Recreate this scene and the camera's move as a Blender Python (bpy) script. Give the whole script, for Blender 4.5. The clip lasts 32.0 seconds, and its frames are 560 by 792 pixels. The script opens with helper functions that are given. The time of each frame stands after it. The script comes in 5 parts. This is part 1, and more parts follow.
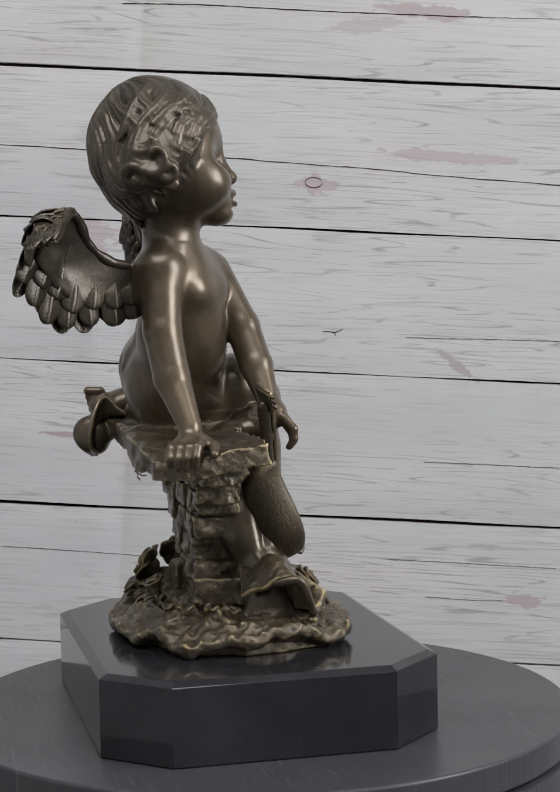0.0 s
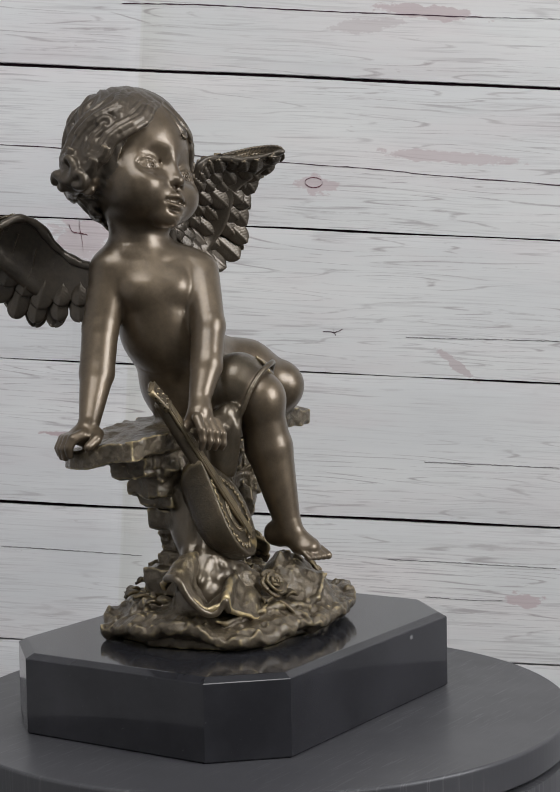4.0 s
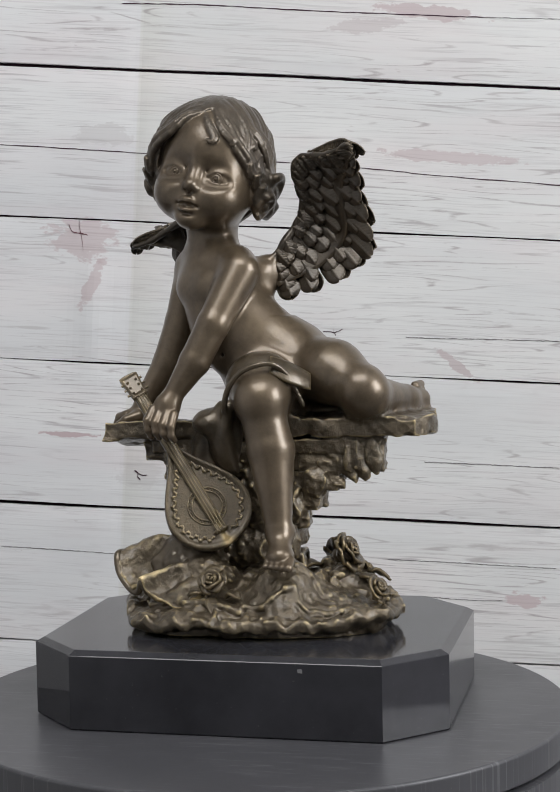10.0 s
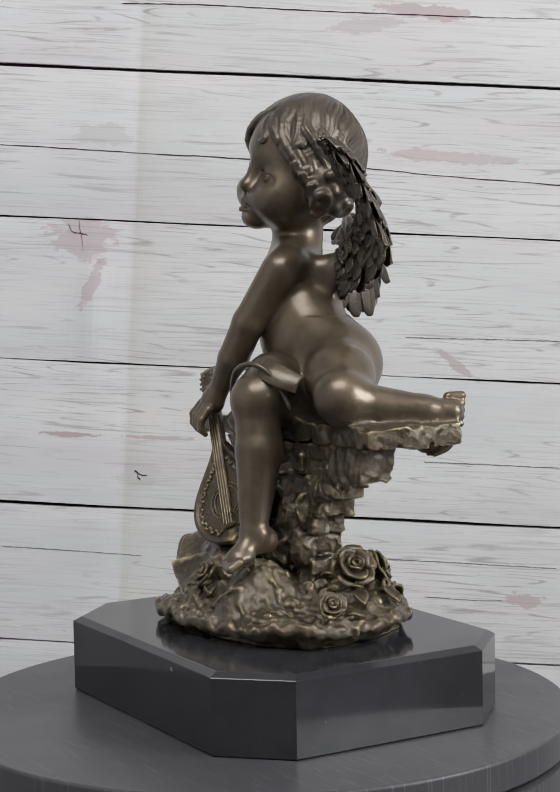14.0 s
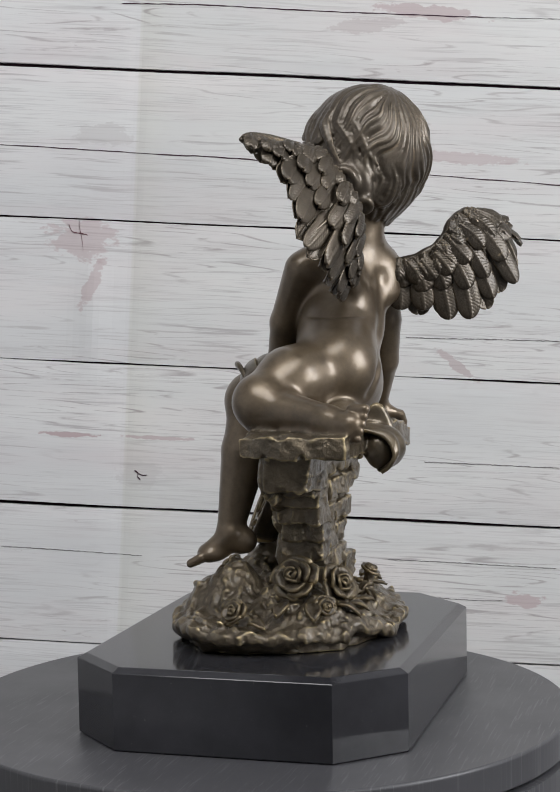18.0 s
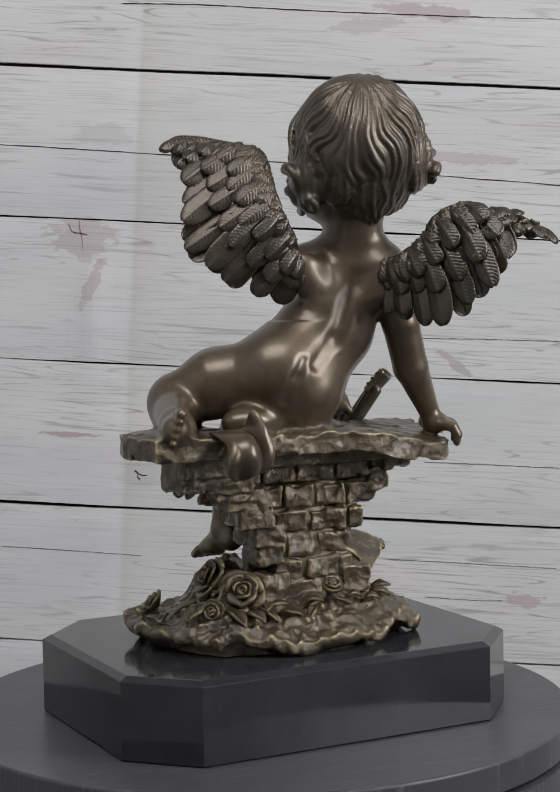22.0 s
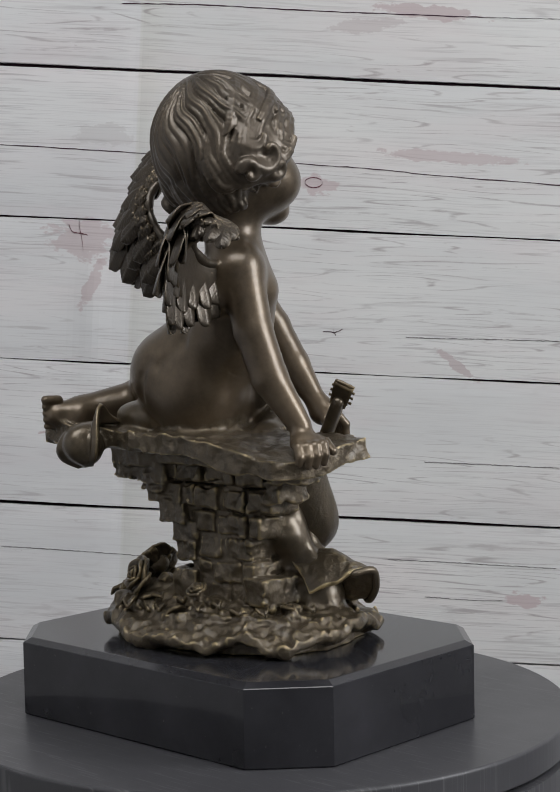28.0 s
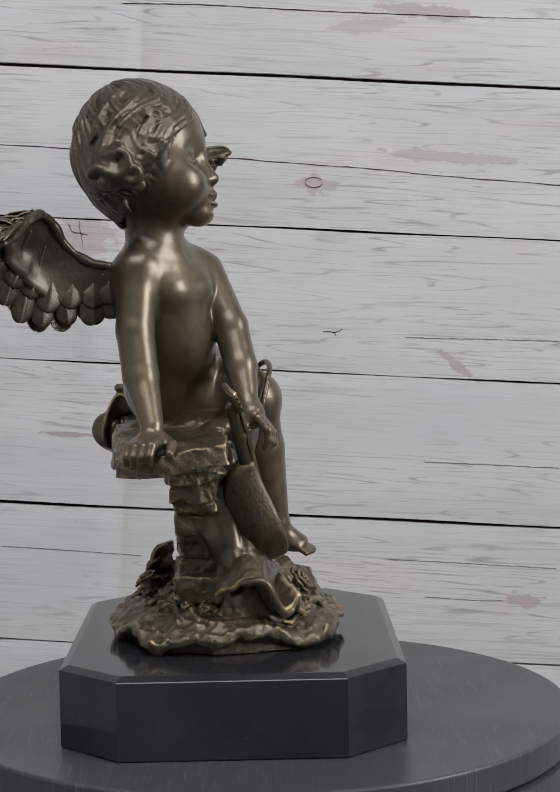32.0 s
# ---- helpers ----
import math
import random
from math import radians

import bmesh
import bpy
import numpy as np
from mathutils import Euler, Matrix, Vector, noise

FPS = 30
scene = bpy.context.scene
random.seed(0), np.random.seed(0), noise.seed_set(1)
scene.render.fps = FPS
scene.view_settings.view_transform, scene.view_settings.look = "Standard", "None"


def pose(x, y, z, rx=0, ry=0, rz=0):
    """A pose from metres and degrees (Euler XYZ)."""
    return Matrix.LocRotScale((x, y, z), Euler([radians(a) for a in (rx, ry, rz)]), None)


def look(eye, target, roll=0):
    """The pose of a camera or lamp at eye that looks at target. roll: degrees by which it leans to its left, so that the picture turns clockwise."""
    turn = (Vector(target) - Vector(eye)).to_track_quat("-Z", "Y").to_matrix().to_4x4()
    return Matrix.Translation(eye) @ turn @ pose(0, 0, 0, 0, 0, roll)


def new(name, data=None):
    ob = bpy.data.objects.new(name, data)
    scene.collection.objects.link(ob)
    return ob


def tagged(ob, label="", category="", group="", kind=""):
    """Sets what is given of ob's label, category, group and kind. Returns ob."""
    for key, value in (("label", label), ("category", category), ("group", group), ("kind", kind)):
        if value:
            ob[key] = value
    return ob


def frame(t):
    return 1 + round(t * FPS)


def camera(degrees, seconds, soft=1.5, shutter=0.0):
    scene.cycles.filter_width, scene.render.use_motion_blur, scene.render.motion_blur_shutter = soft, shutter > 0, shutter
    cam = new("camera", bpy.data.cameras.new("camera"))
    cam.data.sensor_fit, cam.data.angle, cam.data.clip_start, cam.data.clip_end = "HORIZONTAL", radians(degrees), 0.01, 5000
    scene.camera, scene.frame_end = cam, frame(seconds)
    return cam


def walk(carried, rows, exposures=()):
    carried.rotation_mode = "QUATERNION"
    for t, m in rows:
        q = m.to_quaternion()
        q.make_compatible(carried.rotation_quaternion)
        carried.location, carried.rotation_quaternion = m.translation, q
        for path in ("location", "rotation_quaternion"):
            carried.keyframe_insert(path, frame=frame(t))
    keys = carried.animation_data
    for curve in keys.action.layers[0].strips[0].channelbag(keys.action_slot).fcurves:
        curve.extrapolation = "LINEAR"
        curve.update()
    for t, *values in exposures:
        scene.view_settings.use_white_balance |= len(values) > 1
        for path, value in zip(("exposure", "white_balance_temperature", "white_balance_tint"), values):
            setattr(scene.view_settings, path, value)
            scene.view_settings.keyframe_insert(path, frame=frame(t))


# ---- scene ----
# The turntable's axis is the world's z axis, and its top lies at z = 0.
SPIN_START, SPIN_RATE = 102.917, -11.6627  # degrees, degrees a second
EYE = Vector((0.0, -0.9154, 0.2370))
PAN, TILT, ROLL = radians(0.8537), radians(4.4727), -1.1042
AIM = EYE + Vector((math.sin(PAN) * math.cos(TILT), math.cos(PAN) * math.cos(TILT), -math.sin(TILT)))
cam = camera(18.504, 32.0)
STILL = look(EYE, AIM, ROLL)
walk(cam, [(0.0, STILL), (32.0, STILL)], exposures=[(0.0, -0.31), (2.0, -0.33), (3.5, -0.26), (5.5, -0.06), (7.0, 0.02), (13.0, -0.01), (17.0, -0.06), (19.0, -0.12), (20.0, -0.26), (21.0, -0.33), (24.0, -0.34), (28.0, -0.34), (32.0, -0.32)])

# ---- light ----
world = bpy.data.worlds.new("world")
scene.world = world
world.use_nodes = True
sky = world.node_tree.nodes.new("ShaderNodeTexSky")
sky.sky_type, sky.sun_disc = "NISHITA", False
sky.sun_elevation, sky.sun_rotation = radians(40), radians(200)
world.node_tree.links.new(sky.outputs[0], world.node_tree.nodes["Background"].inputs[0])
world.node_tree.nodes["Background"].inputs[1].default_value = 0.1


def area_lamp(name, size_x, size_y, watts, colour, m):
    data = bpy.data.lights.new(name, "AREA")
    data.shape, data.size, data.size_y, data.energy, data.color = "RECTANGLE", size_x, size_y, watts, colour
    ob = new(name, data)
    ob.matrix_world = m
    return ob


area_lamp("window_daylight", 0.9, 1.0, 33.0, (0.985, 0.985, 1.0), look((1.58, -0.75, 0.80), (0.58, -0.70, 0.60)))
area_lamp("ceiling_light_glow", 1.5, 1.0, 29.0, (0.99, 0.99, 1.0), look((-0.2, -1.0, 1.66), (-0.2, -1.0, 0.0)))

# ---- materials ----


def material(name, rough=0.5, metal=0.0, colour=(0.5, 0.5, 0.5), spec=0.5):
    m = bpy.data.materials.new(name)
    m.use_nodes = True
    nt = m.node_tree
    b = nt.nodes["Principled BSDF"]
    b.inputs["Roughness"].default_value = rough
    b.inputs["Metallic"].default_value = metal
    b.inputs["Base Color"].default_value = (*colour, 1)
    b.inputs["Specular IOR Level"].default_value = spec
    return m, nt, b


def node(nt, kind, **inputs):
    n = nt.nodes.new(kind)
    for key, value in inputs.items():
        n.inputs[key.replace("_", " ")].default_value = value
    return n


def coords(nt, scale=(1, 1, 1), rot=(0, 0, 0), out="Object"):
    tc = nt.nodes.new("ShaderNodeTexCoord")
    mp = nt.nodes.new("ShaderNodeMapping")
    mp.inputs["Scale"].default_value = scale
    mp.inputs["Rotation"].default_value = rot
    nt.links.new(tc.outputs[out], mp.inputs[0])
    return mp.outputs[0]


def ramp(nt, fac, *stops):
    r = nt.nodes.new("ShaderNodeValToRGB")
    while len(r.color_ramp.elements) < len(stops):
        r.color_ramp.elements.new(0.5)
    for e, (pos, c) in zip(r.color_ramp.elements, stops):
        e.position = pos
        e.color = (*c, 1) if len(c) == 3 else c
    nt.links.new(fac, r.inputs[0])
    return r.outputs[0]


def mix(nt, fac, a, b, mode="MIX"):
    m = nt.nodes.new("ShaderNodeMix")
    m.data_type, m.blend_type = "RGBA", mode
    for sock, v in ((m.inputs["Factor"], fac), (m.inputs["A"], a), (m.inputs["B"], b)):
        if isinstance(v, bpy.types.NodeSocket):
            nt.links.new(v, sock)
        else:
            sock.default_value = v if not isinstance(v, tuple) or len(v) == 4 else (*v, 1)
    return m.outputs["Result"]


def noise_tex(nt, vec, scale, detail=4.0, rough=0.6):
    n = node(nt, "ShaderNodeTexNoise", Scale=scale, Detail=detail, Roughness=rough)
    nt.links.new(vec, n.inputs["Vector"])
    return n.outputs["Fac"]


def bump(nt, b, height, strength, dist=0.001):
    n = node(nt, "ShaderNodeBump", Strength=strength, Distance=dist)
    nt.links.new(height, n.inputs["Height"])
    nt.links.new(n.outputs[0], b.inputs["Normal"])


def bronze(name, dark, mid, worn, rough_lo, rough_hi, grain, bump_size, edge_lo=0.53, edge_hi=0.62, deep=0.0008, coat=0.45, metal=0.6, pits=0.0):
    """Patinated bronze: two scales of patina, worn metal on the sharp edges, and broken relief where pits is above zero."""
    m, nt, b = material(name, metal=metal)
    b.inputs["Coat Weight"].default_value, b.inputs["Coat Roughness"].default_value = coat, 0.20
    v = coords(nt)
    big = noise_tex(nt, v, 28.0, 5.0)
    small = noise_tex(nt, v, grain, 6.0, 0.7)
    base = ramp(nt, big, (0.3, dark), (0.7, mid))
    base = mix(nt, 0.35, base, ramp(nt, small, (0.35, dark), (0.7, mid)))
    geo = nt.nodes.new("ShaderNodeNewGeometry")
    edge = ramp(nt, geo.outputs["Pointiness"], (edge_lo, (0, 0, 0)), (edge_hi, (1, 1, 1)))
    edge = mix(nt, 1.0, edge, ramp(nt, noise_tex(nt, v, 90.0, 3.0), (0.36, (0.25, 0.25, 0.25)), (0.58, (1, 1, 1))), "MULTIPLY")
    base = mix(nt, edge, base, worn)
    nt.links.new(base, b.inputs["Base Color"])
    rr = nt.nodes.new("ShaderNodeMapRange")
    rr.inputs["To Min"].default_value, rr.inputs["To Max"].default_value = rough_lo, rough_hi
    nt.links.new(small, rr.inputs[0])
    nt.links.new(rr.outputs[0], b.inputs["Roughness"])
    height = small
    if pits:
        cell = node(nt, "ShaderNodeTexVoronoi", Scale=210.0)
        warp = nt.nodes.new("ShaderNodeVectorMath")
        warp.operation = "MULTIPLY_ADD"
        jitter = node(nt, "ShaderNodeTexNoise", Scale=160.0, Detail=3.0)
        nt.links.new(v, jitter.inputs["Vector"])
        nt.links.new(jitter.outputs["Color"], warp.inputs[0])
        warp.inputs[1].default_value = (0.006, 0.006, 0.006)
        nt.links.new(v, warp.inputs[2])
        nt.links.new(warp.outputs[0], cell.inputs["Vector"])
        add = node(nt, "ShaderNodeMath")
        add.operation = "MULTIPLY_ADD"
        add.inputs[1].default_value = pits
        nt.links.new(cell.outputs["Distance"], add.inputs[0])
        nt.links.new(small, add.inputs[2])
        height = add.outputs[0]
    bump(nt, b, height, bump_size, deep)
    return m


BRONZE_SKIN = bronze("polished_bronze", (0.074, 0.055, 0.036), (0.182, 0.137, 0.088), (0.24, 0.19, 0.12), 0.31, 0.47, 220.0, 0.16, 0.62, 0.8, coat=0.5)
BRONZE_HAIR = bronze("dark_bronze", (0.054, 0.044, 0.033), (0.135, 0.108, 0.079), (0.34, 0.27, 0.18), 0.34, 0.50, 300.0, 0.25, 0.52, 0.60, coat=0.3)
BRONZE_ROCK = bronze("rough_bronze", (0.046, 0.037, 0.026), (0.190, 0.150, 0.097), (0.68, 0.54, 0.29), 0.22, 0.42, 300.0, 0.7, 0.515, 0.575, 0.0014, 0.35, pits=0.7)
BRONZE_CLOTH = bronze("satin_bronze", (0.052, 0.041, 0.027), (0.150, 0.116, 0.074), (0.42, 0.33, 0.19), 0.25, 0.42, 260.0, 0.3, 0.54, 0.64, coat=0.5)
BRONZE_WING = bronze("feather_bronze", (0.038, 0.032, 0.025), (0.110, 0.088, 0.063), (0.32, 0.25, 0.16), 0.29, 0.45, 300.0, 0.3, 0.54, 0.70, coat=0.35)
BRONZE_LEAF = bronze("leaf_bronze", (0.038, 0.030, 0.021), (0.135, 0.105, 0.064), (0.50, 0.38, 0.19), 0.25, 0.43, 380.0, 0.6, 0.55, 0.75, 0.0012, 0.3)


def black_marble():
    m, nt, b = material("black_marble", 0.09, 0.0, spec=0.5)
    v = coords(nt)
    fine = noise_tex(nt, v, 260.0, 5.0, 0.7)
    broad = noise_tex(nt, v, 14.0, 5.0)
    base = ramp(nt, broad, (0.35, (0.017, 0.017, 0.0195)), (0.75, (0.037, 0.037, 0.042)))
    speck = ramp(nt, fine, (0.68, (0, 0, 0)), (0.78, (1, 1, 1)))
    base = mix(nt, speck, base, (0.06, 0.06, 0.062))
    dots = ramp(nt, noise_tex(nt, v, 520.0, 2.0, 0.5), (0.735, (0, 0, 0)), (0.76, (1, 1, 1)))
    base = mix(nt, dots, base, (0.06, 0.06, 0.06))
    # a small chip on the long face
    for at_, size in (((0.038, -0.0745, 0.035), (0.0038, 0.006, 0.0024)),):
        mp = nt.nodes.new("ShaderNodeMapping")
        mp.vector_type = "TEXTURE"
        mp.inputs["Location"].default_value, mp.inputs["Scale"].default_value = at_, size
        nt.links.new(v, mp.inputs[0])
        ball = nt.nodes.new("ShaderNodeVectorMath")
        ball.operation = "LENGTH"
        nt.links.new(mp.outputs[0], ball.inputs[0])
        add = node(nt, "ShaderNodeMath")
        add.operation = "ADD"
        nt.links.new(ball.outputs["Value"], add.inputs[0])
        nt.links.new(noise_tex(nt, v, 420.0, 3.0), add.inputs[1])
        base = mix(nt, ramp(nt, add.outputs[0], (0.92, (0.8, 0.8, 0.8)), (1.0, (0, 0, 0))), base, (0.22, 0.22, 0.22))
    nt.links.new(base, b.inputs["Base Color"])
    nt.links.new(ramp(nt, broad, (0.3, (0.06, 0.06, 0.06)), (0.8, (0.15, 0.15, 0.15))), b.inputs["Roughness"])
    return m


def black_plastic(scratches=True):
    m, nt, b = material("black_satin_plastic", 0.32, 0.0)
    v = coords(nt)
    broad = noise_tex(nt, v, 9.0, 6.0)
    streak = noise_tex(nt, coords(nt, (26, 700, 4), (0, 0, 0.5)), 1.0, 4.0)
    line = ramp(nt, streak, (0.595, (0, 0, 0)), (0.64, (1, 1, 1)))
    other = ramp(nt, noise_tex(nt, coords(nt, (30, 620, 4), (0, 0, -0.9)), 1.0, 4.0), (0.60, (0, 0, 0)), (0.65, (1, 1, 1)))
    dust = ramp(nt, noise_tex(nt, v, 700.0, 2.0), (0.71, (0, 0, 0)), (0.78, (1, 1, 1)))
    line = mix(nt, 1.0, mix(nt, 1.0, line, other, "ADD"), dust, "ADD")
    worn = mix(nt, ramp(nt, broad, (0.38, (0, 0, 0)), (0.55, (1, 1, 1))), (0, 0, 0), line)
    nt.links.new(mix(nt, worn, (0.055, 0.055, 0.060), (0.105, 0.105, 0.11)), b.inputs["Base Color"])
    nt.links.new(ramp(nt, broad, (0.3, (0.30, 0.30, 0.30)), (0.75, (0.46, 0.46, 0.46))), b.inputs["Roughness"])
    return m


STAINS = (  # middle x, z, half length, half height, lean (degrees), strength, red
    (-0.1445, 0.249, 0.030, 0.017, 0, 0.55, 1.0), (-0.136, 0.216, 0.006, 0.022, 24, 0.55, 1.0), (0.031, 0.2976, 0.018, 0.008, 0, 0.6, 1.0), (0.144, 0.1655, 0.021, 0.0045, 35, 0.75, 0.7),
    (0.2057, -0.0141, 0.016, 0.006, 5, 0.7, 1.0), (-0.095, 0.069, 0.022, 0.010, 0, 0.3, 0.2), (-0.150, 0.098, 0.026, 0.0022, 0, 0.9, 1.0), (-0.080, 0.0985, 0.030, 0.0018, 0, 0.7, 1.0),
    (-0.130, 0.328, 0.026, 0.009, 0, 0.35, 0.2), (0.110, 0.430, 0.042, 0.006, 3, 0.7, 0.9), (0.062, 0.418, 0.03, 0.006, -8, 0.5, 0.5), (0.130, 0.3225, 0.055, 0.005, 2, 0.55, 0.9))


def painted_wood():
    """Whitewashed boards: long grain, broken grey streaks, a few pinkish bare patches."""
    m, nt, b = material("whitewashed_wood", 0.5)
    L = nt.links
    info = nt.nodes.new("ShaderNodeObjectInfo")
    tc = nt.nodes.new("ShaderNodeTexCoord")
    sep = nt.nodes.new("ShaderNodeSeparateXYZ")
    L.new(tc.outputs["Object"], sep.inputs[0])

    def calc(op, a, b_=0.0, c=0.0):
        n = nt.nodes.new("ShaderNodeMath")
        n.operation = op
        for sock, v in zip(n.inputs, (a, b_, c)):
            if isinstance(v, bpy.types.NodeSocket):
                L.new(v, sock)
            else:
                sock.default_value = v
        return n.outputs[0]

    X, Z = sep.outputs[0], sep.outputs[2]
    shift = calc("MULTIPLY", info.outputs["Random"], 9.0)
    warp = noise_tex(nt, coords(nt, (5, 1, 22)), 1.0, 2.0)
    Zw = calc("ADD", Z, calc("MULTIPLY", calc("SUBTRACT", warp, 0.5), 0.009))

    def field(sx, sz, detail=5.0, rough=0.65, z=Zw):
        cb = nt.nodes.new("ShaderNodeCombineXYZ")
        L.new(calc("MULTIPLY", X, sx), cb.inputs[0])
        L.new(shift, cb.inputs[1])
        L.new(calc("MULTIPLY", z, sz), cb.inputs[2])
        return noise_tex(nt, cb.outputs[0], 1.0, detail, rough)

    area = field(4.0, 16.0, 3.0, 0.5)
    base = ramp(nt, area, (0.3, (0.60, 0.606, 0.604)), (0.7, (0.69, 0.691, 0.676)))
    fine = ramp(nt, field(17.0, 860.0, 4.0, 0.6), (0.50, (0, 0, 0)), (0.62, (1, 1, 1)))
    patch = ramp(nt, field(7.0, 30.0, 4.0, 0.6), (0.40, (0.15, 0.15, 0.15)), (0.62, (1, 1, 1)))
    fine = mix(nt, 1.0, fine, patch, "MULTIPLY")
    base = mix(nt, mix(nt, 0.62, (0, 0, 0), fine), base, (0.47, 0.462, 0.462))
    # short dark pores along the grain, thick in some boards and rare in others
    pores = ramp(nt, field(11.0, 430.0, 3.0, 0.55), (0.57, (0, 0, 0)), (0.64, (1, 1, 1)))
    dense = ramp(nt, field(3.5, 19.0, 3.0, 0.5), (0.42, (0.1, 0.1, 0.1)), (0.60, (1, 1, 1)))
    base = mix(nt, mix(nt, 0.75, (0, 0, 0), mix(nt, 1.0, pores, dense, "MULTIPLY")), base, (0.40, 0.385, 0.388))
    grain = field(2.6, 44.0, 2.0, 0.5, Z)
    line = calc("PINGPONG", calc("MULTIPLY", grain, 15.0), 0.5)
    dash = ramp(nt, line, (0.03, (1, 1, 1)), (0.11, (0, 0, 0)))
    where = ramp(nt, field(24.0, 170.0, 4.0, 0.7, Z), (0.44, (0, 0, 0)), (0.56, (1, 1, 1)))
    plain = ramp(nt, field(3.0, 14.0, 3.0, 0.5, Z), (0.40, (0.12, 0.12, 0.12)), (0.56, (1, 1, 1)))
    dash = mix(nt, 1.0, dash, plain, "MULTIPLY")
    base = mix(nt, mix(nt, 1.0, dash, where, "MULTIPLY"), base, (0.41, 0.392, 0.392))
    flake = ramp(nt, field(30.0, 150.0, 6.0, 0.75), (0.66, (0, 0, 0)), (0.69, (1, 1, 1)))
    base = mix(nt, mix(nt, 0.55, (0, 0, 0), flake), base, (0.42, 0.39, 0.385))
    # light and shade of the printed sheet's fold, painted: paler side, yellowish darker band
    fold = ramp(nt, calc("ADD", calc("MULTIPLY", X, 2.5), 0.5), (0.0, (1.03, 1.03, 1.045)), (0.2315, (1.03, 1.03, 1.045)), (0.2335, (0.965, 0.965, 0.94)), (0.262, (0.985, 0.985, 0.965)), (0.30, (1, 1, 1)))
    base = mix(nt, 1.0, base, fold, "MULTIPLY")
    rosy = ramp(nt, field(5.0, 22.0, 4.0, 0.6), (0.45, (1, 1, 1)), (0.7, (1.0, 0.955, 0.96)))
    base = mix(nt, 1.0, base, rosy, "MULTIPLY")
    ragged = noise_tex(nt, coords(nt, (60, 1, 110)), 1.0, 6.0, 0.7)
    for sx, sz, hl, hh, lean, amount, red in STAINS:
        ca, sa = math.cos(radians(-lean)), math.sin(radians(-lean))
        dx, dz = calc("SUBTRACT", X, sx), calc("SUBTRACT", Z, sz)
        u = calc("MULTIPLY_ADD", dx, ca / hl, calc("MULTIPLY", dz, sa / hl))
        v = calc("MULTIPLY_ADD", dx, -sa / hh, calc("MULTIPLY", dz, ca / hh))
        d = calc("SQRT", calc("ADD", calc("MULTIPLY", u, u), calc("MULTIPLY", v, v)))
        d = calc("ADD", d, calc("MULTIPLY", calc("SUBTRACT", ragged, 0.5), 2.6))
        mask = ramp(nt, d, (0.78, (amount, amount, amount)), (0.92, (0, 0, 0)))
        base = mix(nt, mask, base, (0.46, 0.46 - 0.10 * red, 0.455 - 0.085 * red))
    L.new(base, b.inputs["Base Color"])
    bump(nt, b, fine, 0.05, 0.0004)
    return m


def plaster(name, colour):
    m, nt, b = material(name, 0.8, 0.0, colour)
    v = coords(nt)
    nt.links.new(ramp(nt, noise_tex(nt, v, 2.5), (0.3, tuple(c * 0.92 for c in colour)), (0.7, colour)), b.inputs["Base Color"])
    bump(nt, b, noise_tex(nt, v, 90.0), 0.1, 0.002)
    return m


MARBLE = black_marble()
PLASTIC = black_plastic()
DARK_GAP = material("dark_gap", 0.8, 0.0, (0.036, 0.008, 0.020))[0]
CRACK = material("grey_crack", 0.7, 0.0, (0.16, 0.15, 0.15))[0]
PLUM = material("plum_crack", 0.7, 0.0, (0.10, 0.02, 0.035))[0]
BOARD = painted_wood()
WALL = plaster("wall_paint", (0.58, 0.58, 0.59))
CEILING = plaster("ceiling_paint", (0.7, 0.7, 0.69))
FLOOR = plaster("floor_dark", (0.07, 0.068, 0.066))
DARK_WALL = plaster("dark_wall_paint", (0.23, 0.23, 0.235))
TABLE = plaster("table_dark", (0.05, 0.045, 0.04))

# ---- building tools ----


def finish(ob, mat, smooth=False):
    ob.data.materials.append(mat)
    for f in ob.data.polygons:
        f.use_smooth = smooth
    return ob


def part(name, bm, mat, parent=None, label="", smooth=False):
    me = bpy.data.meshes.new(name)
    bm.to_mesh(me)
    bm.free()
    ob = finish(new(name, me), mat, smooth)
    if parent:
        ob.parent = parent
    return tagged(ob, label)


def box(x0, y0, z0, x1, y1, z1, bevel=0.0):
    bm = bmesh.new()
    bmesh.ops.create_cube(bm, size=1.0)
    for v in bm.verts:
        v.co = Vector(((x0 + x1) / 2 + v.co.x * (x1 - x0), (y0 + y1) / 2 + v.co.y * (y1 - y0), (z0 + z1) / 2 + v.co.z * (z1 - z0)))
    if bevel:
        bmesh.ops.bevel(bm, geom=bm.edges[:], offset=bevel, segments=2, affect="EDGES", profile=0.5)
    return bm


def lathe(profile, steps=128):
    """A closed ring of (radius, height) turned round the z axis."""
    bm = bmesh.new()
    rings = []
    for i in range(steps):
        a = 2 * math.pi * i / steps
        rings.append([bm.verts.new((r * math.cos(a), r * math.sin(a), z)) for r, z in profile])
    n = len(profile)
    for i in range(steps):
        a, b = rings[i], rings[(i + 1) % steps]
        for j in range(n):
            k = (j + 1) % n
            if profile[j][0] < 1e-6 and profile[k][0] < 1e-6:
                continue
            bm.faces.new((a[j], b[j], b[k], a[k]))
    bmesh.ops.remove_doubles(bm, verts=bm.verts[:], dist=1e-6)
    bmesh.ops.recalc_face_normals(bm, faces=bm.faces[:])
    return bm


# ---- the room ----


def wall(name, bm, mat, label):
    return tagged(part(name, bm, mat), label, "wall", kind="structure")


